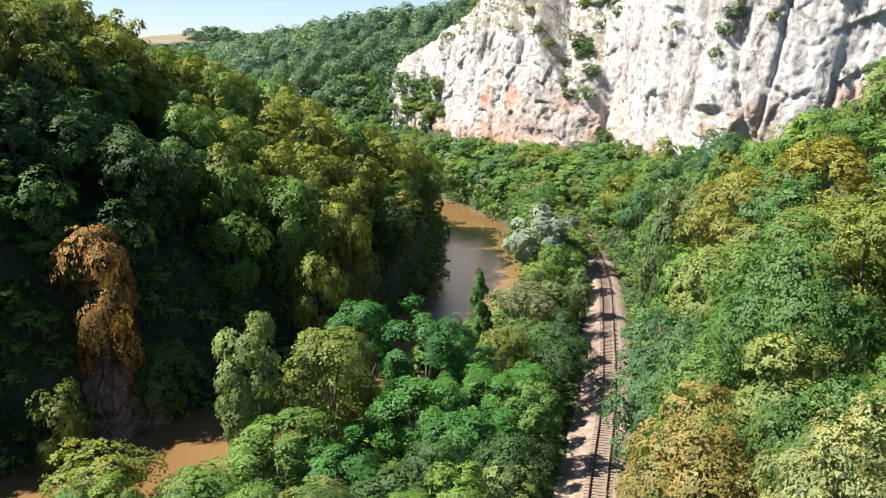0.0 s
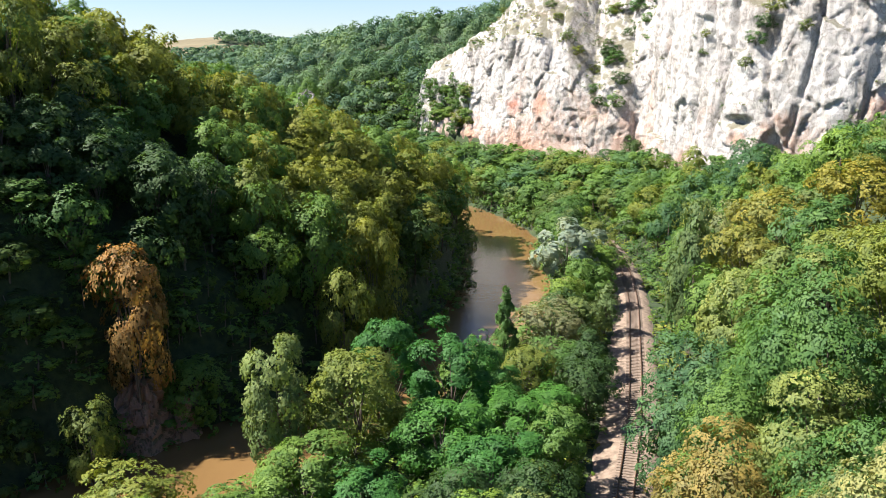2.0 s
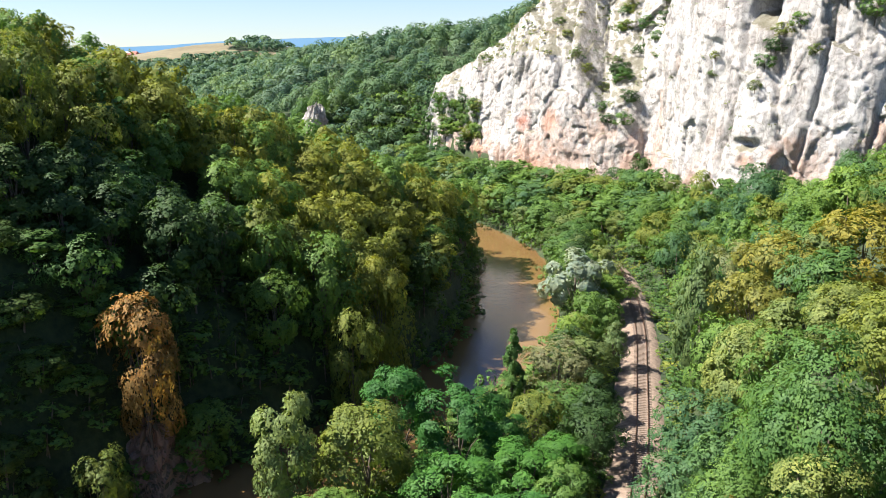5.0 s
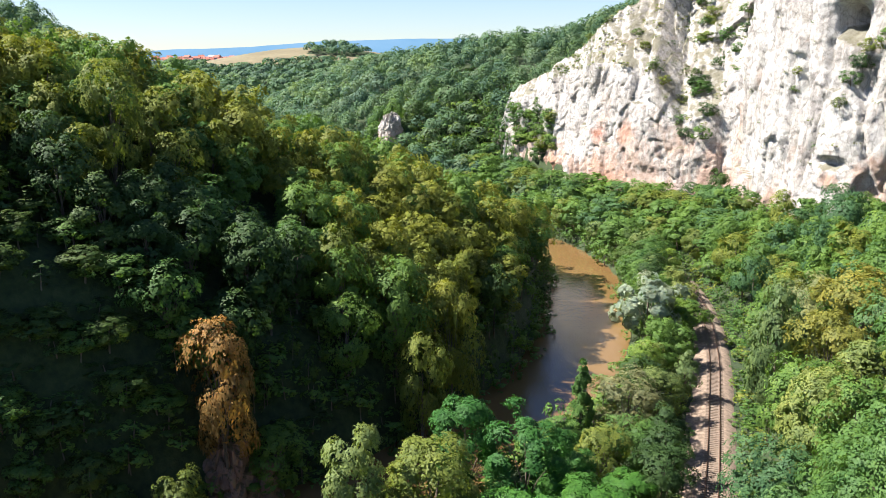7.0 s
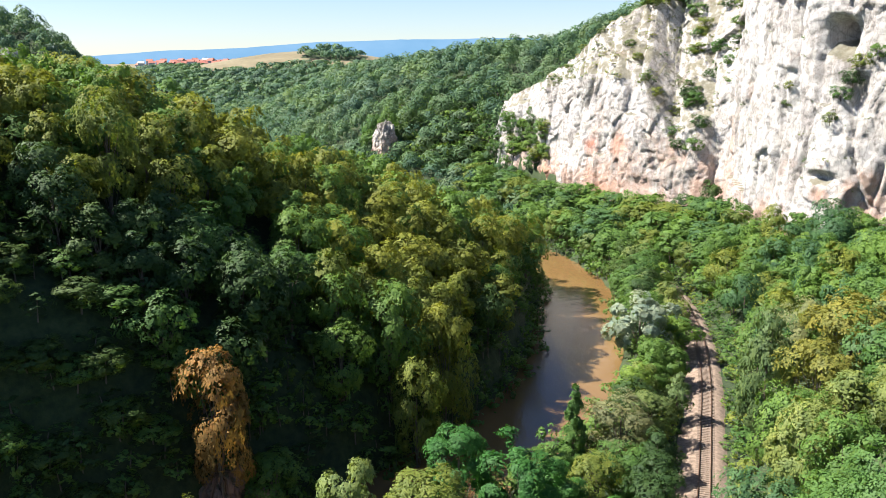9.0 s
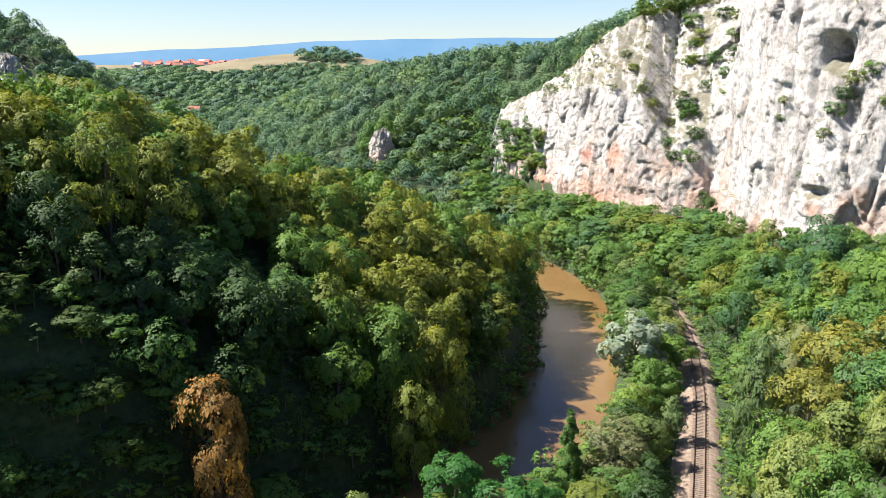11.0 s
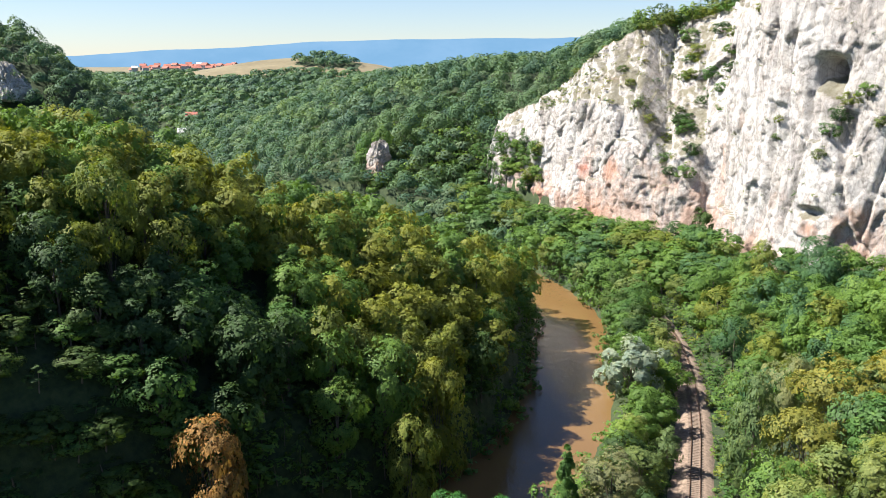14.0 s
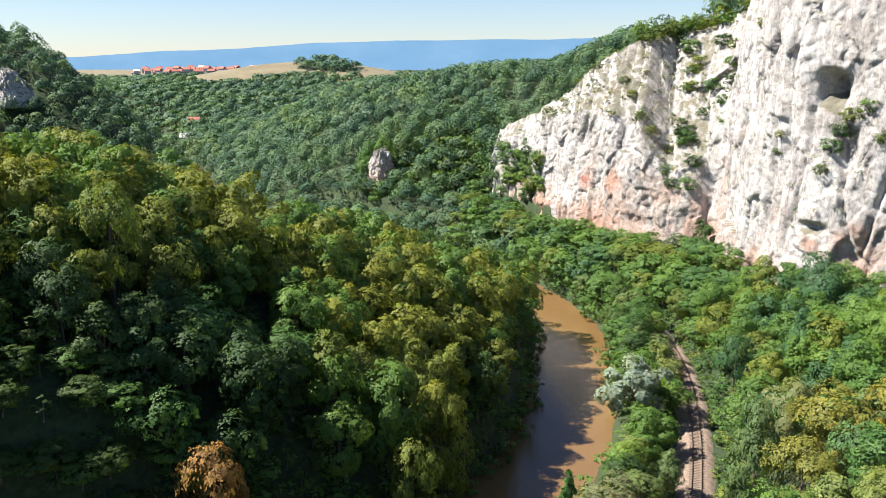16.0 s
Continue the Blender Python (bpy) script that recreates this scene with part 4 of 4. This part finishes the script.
# far woods: one joined sheet of crowns
def far_wood(name, spots, tint, label, seed, size=1.1, leaves=56):
    rng = np.random.default_rng(seed)
    P = np.array(spots)
    n = len(P)
    d = rng.normal(size=(n, leaves, 3))
    d /= np.linalg.norm(d, axis=2)[..., None]
    d[..., 2] = np.abs(d[..., 2]) * 1.0 - 0.25
    w = P[:, 3][:, None, None]
    pos = P[:, None, :3] + d * np.stack([P[:, 3] * 0.5, P[:, 3] * 0.5, P[:, 4] * 0.5], 1)[:, None, :] * rng.uniform(0.82, 1.04, (n, leaves, 1)) + np.stack([0 * P[:, 4], 0 * P[:, 4], P[:, 4] * 0.55], 1)[:, None, :]
    nrm = d * 1.2 + np.array([0, 0, 0.3]) + rng.normal(size=d.shape) * 0.22
    nrm /= np.linalg.norm(nrm, axis=2)[..., None]
    t = np.cross(nrm, rng.normal(size=nrm.shape))
    t /= np.linalg.norm(t, axis=2)[..., None]
    b = np.cross(nrm, t)
    s = size * rng.uniform(0.6, 1.3, (n, leaves, 1)) 
    v = np.stack([pos - t * s * 0.8, pos + b * s * 0.9, pos + t * s * 0.8 - nrm * s * 0.2], 2)
    shade = d + 0.25 * nrm + np.array([0, 0, 0.15])
    shade /= np.linalg.norm(shade, axis=2)[..., None]
    turned = (np.cross(v[:, :, 1] - v[:, :, 0], v[:, :, 2] - v[:, :, 0]) * shade).sum(2) < 0
    v[turned] = v[turned][:, ::-1]
    v, shade = v.reshape(-1, 3), np.repeat(shade.reshape(-1, 3), 3, axis=0)
    ob = new(name, fast_mesh(name, v, np.arange(len(v)).reshape(-1, 3), [LEAF_FAR], True, normals=shade))
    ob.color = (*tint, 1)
    return tagged(ob, label, "forest", kind="stuff")


def far_spots(x0, x1, y0, y1, gap, keep, seed, tall=(9, 15)):
    rng = np.random.default_rng(seed)
    xs, ys = np.meshgrid(np.arange(x0, x1, gap), np.arange(y0, y1, gap))
    xs = xs.ravel() + rng.uniform(-0.45, 0.45, xs.size) * gap
    ys = ys.ravel() + rng.uniform(-0.45, 0.45, ys.size) * gap
    d, s, _ = line_dist(xs, ys, RIVER)
    cd, cs, cu = line_dist(xs, ys, CLIFF)
    ok = (d > np.where(ys > 330, 6, 12)) & (xs > -0.76 * ys - 20) & (xs < 0.54 * ys + 20) & keep(xs, ys, d, s, cd * cs, cu)
    xs, ys = xs[ok], ys[ok]
    # on steep ground the crowns stand out from the slope
    g = ground(xs, ys)
    steep = np.hypot(ground(xs + 3, ys) - g, ground(xs, ys + 3) - g) / 3
    lift = np.clip((steep - 0.6) * gap * 0.6, 0, 2.5)
    return np.stack([xs, ys, g - 1.0 + lift, gap * rng.uniform(1.15, 1.65, len(xs)), rng.uniform(*tall, len(xs)) * np.where((cd * cs)[ok] < 0, np.where(ys < 400, 0.66, 1.0), 1.0)], 1)


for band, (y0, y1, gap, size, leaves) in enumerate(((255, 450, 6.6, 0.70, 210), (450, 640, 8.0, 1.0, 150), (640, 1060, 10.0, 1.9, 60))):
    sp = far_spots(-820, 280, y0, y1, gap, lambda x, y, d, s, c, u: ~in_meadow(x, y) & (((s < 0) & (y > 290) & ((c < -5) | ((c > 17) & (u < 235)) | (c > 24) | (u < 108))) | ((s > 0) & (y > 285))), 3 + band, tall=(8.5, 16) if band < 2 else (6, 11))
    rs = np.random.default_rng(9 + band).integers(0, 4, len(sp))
    # haze is mixed into these greens: each is shifted towards blue
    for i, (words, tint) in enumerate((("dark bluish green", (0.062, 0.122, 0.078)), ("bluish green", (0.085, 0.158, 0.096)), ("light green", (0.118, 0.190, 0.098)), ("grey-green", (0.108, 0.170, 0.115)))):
        far_wood("far_wood", sp[rs == i], tint, words + " distant broadleaf forest on the hills, tinted for haze", 20 + i + 7 * band, size, leaves)


# ---- railway ----
def strip(name, line, offsets, heights, mat, parent=None, z=0.0):
    p = line[:, :2]
    t = np.gradient(p, axis=0)
    t /= np.linalg.norm(t, axis=1)[:, None]
    n = np.stack([t[:, 1], -t[:, 0]], 1)
    v = np.stack([np.concatenate([p + n * o, (track_level(p[:, 1]) + h + z)[:, None]], 1) for o, h in zip(offsets, heights)], 1)
    ob = new(name, fast_mesh(name, v.reshape(-1, 3), grid_faces(len(offsets), len(p)), [mat], False))
    if parent:
        ob.parent = parent
    return ob


railway = tagged(new("railway_track"), "single railway track with rusty rails on pale ballast", "railway", kind="structure")
seen_line = TRACK[(TRACK[:, 1] > 30) & (TRACK[:, 1] < 283)]
rng = np.random.default_rng(4)
bed = strip("ballast", seen_line, np.linspace(-4.6, 3.7, 25), np.interp(np.linspace(-4.6, 3.7, 25), [-4.6, -3.9, -2.6, -1.6, 1.6, 2.4, 3.7], [-1.6, -0.6, -0.4, 0, 0, -0.3, -1.2]) + rng.normal(size=25) * 0.02, BALLAST, railway)
prof = [(-0.07, 0.0), (-0.07, 0.02), (-0.015, 0.05), (-0.015, 0.12), (-0.036, 0.13), (-0.036, 0.17), (0.036, 0.17), (0.036, 0.13), (0.015, 0.12), (0.015, 0.05), (0.07, 0.02), (0.07, 0.0)]
for off in (-0.755, 0.755):
    strip("rail", seen_line, [off + a for a, _ in prof], [0.10 + b for _, b in prof], RUST, railway)
bm = bmesh.new()
box(bm, -1.25, 1.25, -0.13, 0.13, -0.08, 0.10, 0.02)
sleeper_mesh = bpy.data.meshes.new("sleeper")
bm.to_mesh(sleeper_mesh)
bm.free()
sleeper_mesh.materials.append(CONCRETE)
along = np.r_[0, np.cumsum(np.linalg.norm(np.diff(TRACK[:, :2], axis=0), axis=1))]
start = along[np.argmax(TRACK[:, 1] > 64)]
for i in range(280):
    s = start + i * 0.62
    x, y = np.interp(s, along, TRACK[:, 0]), np.interp(s, along, TRACK[:, 1])
    x2, y2 = np.interp(s + 0.5, along, TRACK[:, 0]), np.interp(s + 0.5, along, TRACK[:, 1])
    o = new("sleeper", sleeper_mesh)
    o.parent = railway
    o.matrix_basis = pose(x, y, float(track_level(y)), 0, 0, math.degrees(math.atan2(y2 - y, x2 - x)) - 90)



def on_track(s):
    """Place and heading at a distance along the line."""
    x, y = np.interp(s, along, TRACK[:, 0]), np.interp(s, along, TRACK[:, 1])
    x2, y2 = np.interp(s + 1, along, TRACK[:, 0]), np.interp(s + 1, along, TRACK[:, 1])
    return float(x), float(y), float(track_level(y)), math.degrees(math.atan2(y2 - y, x2 - x)) - 90


WHITE_PAINT = simple("white_enamel", (0.72, 0.72, 0.70), 0.35, scale=1.2, vary=0.08, relief=0.003)
RED_PAINT = simple("red_enamel", (0.48, 0.035, 0.03), 0.35, scale=1.2, vary=0.12, relief=0.003)
ROOF_GREY = simple("sooty_roof", (0.16, 0.17, 0.18), 0.7, scale=2, vary=0.3)
DARK = simple("underframe_black", (0.03, 0.03, 0.032), 0.6, scale=2, vary=0.3)
GLASS = simple("dark_glass", (0.03, 0.05, 0.055), 0.08, scale=0.5, vary=0.1, relief=0.0)
LAMP = simple("lamp_lens", (0.75, 0.72, 0.62), 0.15, scale=3, vary=0.05, relief=0.0)


def make_locomotive(length=16.5):
    """An electric locomotive along y, its wheels on the rails at z = 0.27."""
    root = tagged(new("locomotive"), "white and red electric locomotive standing on the railway track", "locomotive", "coupled locomotives")
    L, W = length / 2, 1.45
    bm = bmesh.new()
    section = [(-W, 1.15), (-W, 3.15), (-W + 0.18, 3.55), (-0.9, 3.75), (0.9, 3.75), (W - 0.18, 3.55), (W, 3.15), (W, 1.15)]
    rings = []
    for y, slim, lift in ((-L, 0.88, 0.0), (-L + 0.25, 0.97, 0.0), (-L + 1.0, 1.0, 0.0), (L - 1.0, 1.0, 0.0), (L - 0.25, 0.97, 0.0), (L, 0.88, 0.0)):
        rings.append([bm.verts.new((x * slim, y + (0.35 * max(0, z - 2.2) if y == -L else (-0.35 * max(0, z - 2.2) if y == L else 0)), z)) for x, z in section])
    for a, c in zip(rings, rings[1:]):
        for q in range(len(section)):
            bm.faces.new((a[q], a[(q + 1) % 8], c[(q + 1) % 8], c[q]))
    bm.faces.new(rings[0][::-1]), bm.faces.new(rings[-1])
    bmesh.ops.recalc_face_normals(bm, faces=bm.faces)
    body = part("body", bm, WHITE_PAINT, root)
    part("red_band", box(bmesh.new(), -W - 0.015, W + 0.015, -L + 0.32, L - 0.32, 1.18, 1.75, 0.01), RED_PAINT, root, "red side band")
    for e in (-1, 1):
        part("red_apron", box(bmesh.new(), -1.27, 1.27, e * L - 0.05, e * L + 0.05, 1.1, 1.85, 0.02), RED_PAINT, root, "red end apron")
        bm = bmesh.new()
        y0 = e * L
        vs = [bm.verts.new(p) for p in ((-1.08, y0 - e * 0.02 - e * 0.05, 2.3), (1.08, y0 - e * 0.07, 2.3), (0.98, y0 - e * 0.36, 3.15), (-0.98, y0 - e * 0.36, 3.15))]
        bm.faces.new(vs)
        r = bmesh.ops.extrude_face_region(bm, geom=list(bm.faces))
        bmesh.ops.translate(bm, verts=[v for v in r["geom"] if isinstance(v, bmesh.types.BMVert)], vec=(0, e * 0.06, 0.02))
        bmesh.ops.recalc_face_normals(bm, faces=bm.faces)
        part("windscreen", bm, GLASS, root, "dark glass windscreen")
        for sx in (-0.85, 0.85):
            bm = bmesh.new()
            bmesh.ops.create_cone(bm, cap_ends=True, segments=12, radius1=0.15, radius2=0.13, depth=0.12, matrix=Matrix.Translation((sx, e * (L + 0.06), 1.95)) @ Matrix.Rotation(radians(90), 4, "X"))
            part("headlight", bm, LAMP, root, "round clear headlight")
            bm = bmesh.new()
            bmesh.ops.create_cone(bm, cap_ends=True, segments=12, radius1=0.10, radius2=0.10, depth=0.5, matrix=Matrix.Translation((sx, e * (L + 0.22), 1.05)) @ Matrix.Rotation(radians(90), 4, "X"))
            bmesh.ops.create_cone(bm, cap_ends=True, segments=14, radius1=0.24, radius2=0.24, depth=0.06, matrix=Matrix.Translation((sx, e * (L + 0.48), 1.05)) @ Matrix.Rotation(radians(90), 4, "X"))
            part("buffer", bm, DARK, root, "black steel buffer")
    for sx in (-1, 1):
        for y in (-5.4, -2.4, 0.6, 3.6):
            part("side_window", box(bmesh.new(), sx * W - 0.02, sx * W + 0.02, y, y + 1.1, 2.35, 2.95, 0.01), GLASS, root, "dark glass side window")
    part("roof", box(bmesh.new(), -1.05, 1.05, -L + 1.3, L - 1.3, 3.70, 3.82, 0.03), ROOF_GREY, root, "sooty grey roof")
    for y0, y1, h in ((-4.6, -3.4, 0.35), (-1.0, 0.9, 0.45), (2.9, 4.4, 0.32), (1.4, 2.1, 0.25)):
        part("roof_box", box(bmesh.new(), -0.75, 0.75, y0, y1, 3.82, 3.82 + h, 0.04), ROOF_GREY, root, "grey roof equipment box")
    for y in (-5.6, 5.4):
        bm = bmesh.new()
        for sx in (-0.55, 0.55):
            box(bm, sx - 0.03, sx + 0.03, y - 0.9, y + 0.9, 4.02, 4.07)
            box(bm, sx - 0.06, sx + 0.06, y - 0.7, y - 0.55, 3.8, 4.03)
            box(bm, sx - 0.06, sx + 0.06, y + 0.55, y + 0.7, 3.8, 4.03)
        box(bm, -0.8, 0.8, y - 0.06, y + 0.0, 4.18, 4.23)
        box(bm, -0.8, 0.8, y + 0.14, y + 0.2, 4.18, 4.23)
        box(bm, -0.03, 0.03, y - 0.8, y + 0.8, 4.08, 4.17)
        part("pantograph", bm, DARK, root, "folded dark pantograph")
    part("underframe", box(bmesh.new(), -1.3, 1.3, -L + 0.2, L - 0.2, 0.85, 1.16, 0.03), DARK, root)
    for y in (-4.9, 4.9):
        bogie = part("bogie", box(bmesh.new(), -1.15, 1.15, y - 2.1, y + 2.1, 0.55, 0.85, 0.05), DARK, root)
        for sx in (-0.76, 0.76):
            for dy in (-1.4, 1.4):
                bm = bmesh.new()
                bmesh.ops.create_cone(bm, cap_ends=True, segments=18, radius1=0.55, radius2=0.55, depth=0.14, matrix=Matrix.Translation((sx, y + dy, 0.83)) @ Matrix.Rotation(radians(90), 4, "Y"))
                part("wheel", bm, RUST, bogie)
    return root


where = along[np.argmax(TRACK[:, 1] > 242)]
loco = make_locomotive()
x, y, z, turn = on_track(where + 8.5)
loco.matrix_basis = pose(x, y, z - 0.01, 0, 0, turn)
x, y, z, turn = on_track(where + 8.5 + 17.6)
copy_thing(loco, pose(x, y, z - 0.01, 0, 0, turn))

# a white marker cabinet beside the line
cabinet = tagged(new("trackside_cabinet"), "pale blue-white metal cabinet standing beside the track", "cabinet")
PALE = simple("pale_metal", (0.52, 0.58, 0.62), 0.5, scale=2, vary=0.1)
part("body", box(bmesh.new(), -0.25, 0.25, -0.2, 0.2, 0.15, 1.7, 0.03), PALE, cabinet)
part("roof", box(bmesh.new(), -0.3, 0.3, -0.25, 0.25, 1.7, 1.78, 0.02), PALE, cabinet)
part("plinth", box(bmesh.new(), -0.3, 0.3, -0.25, 0.25, -0.6, 0.15, 0.02), CONCRETE, cabinet)
part("door", box(bmesh.new(), -0.2, 0.2, -0.225, -0.205, 0.25, 1.6), PALE, cabinet)
cabinet.matrix_basis = pose(14.1, 103.5, -1.4)

# ---- houses ----
ROOF_RED = simple("red_roof_tiles", (0.34, 0.12, 0.085), 0.85, scale=1.5, vary=0.3)
ROOF_LIGHT = simple("pale_sheet_roof", (0.45, 0.45, 0.45), 0.5, scale=1.5, vary=0.15)
PLASTER = simple("pale_plaster", (0.50, 0.46, 0.41), 0.9, scale=0.7, vary=0.12)


def make_house(w, d, h, rise, roof_mat, label, group=""):
    root = tagged(new("house"), label, "house", group)
    part("wall", box(bmesh.new(), -w / 2, w / 2, -d / 2, d / 2, -2, h), PLASTER, root)
    bm = bmesh.new()
    e = 0.5
    pts = [(-w / 2 - e, -d / 2 - e, h - 0.15), (w / 2 + e, -d / 2 - e, h - 0.15), (w / 2 + e, d / 2 + e, h - 0.15), (-w / 2 - e, d / 2 + e, h - 0.15), (-w / 2 - e, 0, h + rise), (w / 2 + e, 0, h + rise)]
    v = [bm.verts.new(p) for p in pts]
    for f in ((0, 1, 5, 4), (2, 3, 4, 5), (0, 4, 3), (1, 2, 5), (3, 2, 1, 0)):
        bm.faces.new([v[i] for i in f])
    roof = part("roof", bm, roof_mat, root)
    part("chimney", box(bmesh.new(), w * 0.2, w * 0.2 + 0.7, -0.35, 0.35, h + rise * 0.5, h + rise + 0.9), PLASTER, roof)
    n = max(2, int(w / 3.5))
    for k in range(n):
        cx = -w / 2 + (k + 0.5) * w / n
        part("window", box(bmesh.new(), cx - 0.6, cx + 0.6, -d / 2 - 0.05, -d / 2 + 0.05, 0.9, 2.3), GLASS, root)
    return root


hr = random.Random(12)
village = []
for i in range(54):
    lane = i % 3
    x = -560 + 130 * (i / 53) + hr.uniform(-6, 6)
    y = 1110 + lane * 42 + 0.5 * (x + 560) + hr.uniform(-10, 10)
    big = hr.uniform(0.8, 1.25)
    if i < 4:
        ob = make_house(8.5 * big, 7, 3.4 + 2.4 * (i % 2), 2.6, ROOF_RED if i < 3 else ROOF_LIGHT, ("two-storey" if i % 2 else "single-storey") + " house with " + ("red tiled" if i < 3 else "pale sheet") + " roof on the plateau", "village houses")
        village.append(ob)
        ob.matrix_basis = pose(x, y, float(ground(x, y)), 0, 0, hr.uniform(-25, 25))
    else:
        kind = hr.choice((0, 0, 1, 1, 2, 2, 3))
        copy_thing(village[kind], pose(x, y, float(ground(x, y)), 0, 0, hr.uniform(-35, 35)))
for x, y, roof, words in ((-291, 670, ROOF_RED, "house with red tiled roof among valley trees"), (-283, 636, ROOF_LIGHT, "low house with pale sheet roof in the valley")):
    make_house(8.5, 7, 4.0, 2.8, roof, words).matrix_basis = pose(x, y, float(ground(x, y)) + 1, 0, 0, 15)


# ---- rock outcrops ----
def outcrop(name, x, y, z, size, seed, label, mat):
    """A crag of jointed blocks in beds, steep in front and broken at the top."""
    bm = bmesh.new()
    bmesh.ops.create_icosphere(bm, subdivisions=6, radius=1)
    far = Vector((seed * 3.1, seed, 0))
    for v in bm.verts:
        p = v.co.copy()
        square = p / max(abs(p.x), abs(p.y), abs(p.z))
        p = p.lerp(square, 0.5)
        q = Vector((p.x * size[0], p.y * size[1], p.z * size[2]))
        a, _ = facet(Vector((q.x * 0.22, q.y * 0.22, q.z * 0.12)) + far, 1.2, 1.1)
        b, joint = facet(Vector((q.x * 0.55, q.y * 0.55, q.z * 0.42)) + far, 0.35, 0.4)
        out = 0.09 * min(size) * (a + b - 0.6) - 0.5 * math.exp(-(joint * 12) ** 2) + 0.5 * noise.fractal(q * 0.5 + far, 0.9, 2.1, 4)
        slim = 1 - 0.42 * p.z
        flat = Vector((p.x, p.y, 0.3 * p.z)).normalized()
        v.co = Vector((q.x * slim, q.y * slim, q.z + (1.6 * noise.noise((q.x * 0.3, q.y * 0.3, seed)) if p.z > 0.3 else 0))) + flat * out
    me = bpy.data.meshes.new(name)
    bm.to_mesh(me)
    bm.free()
    me.materials.append(mat)
    ob = new(name, me)
    ob.matrix_basis = pose(x, y, z, 0, 0, 20 * seed)
    return tagged(ob, label, "rock")


outcrop("rock_outcrop", -79, 381, 16.5, (5.4, 5.4, 10.5), 2, "pale limestone pinnacle rising out of distant woods", ROCK)
outcrop("rock_outcrop", -41.5, 97.5, -2, (4.2, 3.6, 5.2), 4, "rust-stained grey rock face at the river's edge", RIVER_ROCK)
outcrop("rock_outcrop", -37.5, 98.5, -4, (2.6, 2.5, 3.4), 6, "grey fissured rock block beside the muddy river", RIVER_ROCK)
outcrop("rock_outcrop", -326, 484, 48, (15, 10, 12), 8, "shaded limestone crag on the far hillside", ROCK)

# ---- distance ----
# self-lit ridge: the blue of the haze before it is its emission colour
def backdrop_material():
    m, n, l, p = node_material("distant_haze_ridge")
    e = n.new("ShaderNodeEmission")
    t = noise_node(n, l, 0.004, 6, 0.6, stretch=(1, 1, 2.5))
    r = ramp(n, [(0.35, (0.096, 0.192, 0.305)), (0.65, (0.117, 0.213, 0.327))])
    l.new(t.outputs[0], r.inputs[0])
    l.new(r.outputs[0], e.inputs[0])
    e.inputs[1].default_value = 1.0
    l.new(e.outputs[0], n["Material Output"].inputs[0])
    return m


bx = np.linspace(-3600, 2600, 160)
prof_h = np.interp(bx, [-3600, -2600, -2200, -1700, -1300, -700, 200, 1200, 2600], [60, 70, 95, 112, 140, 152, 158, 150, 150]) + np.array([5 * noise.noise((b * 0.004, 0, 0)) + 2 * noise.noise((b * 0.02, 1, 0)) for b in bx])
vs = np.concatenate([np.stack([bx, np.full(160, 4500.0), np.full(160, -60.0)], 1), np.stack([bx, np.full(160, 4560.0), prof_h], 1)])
tagged(new("backdrop", fast_mesh("backdrop", vs, grid_faces(160, 2), [backdrop_material()])), "long wooded ridge on the horizon, glowing in haze blue", "ridge", kind="structure")
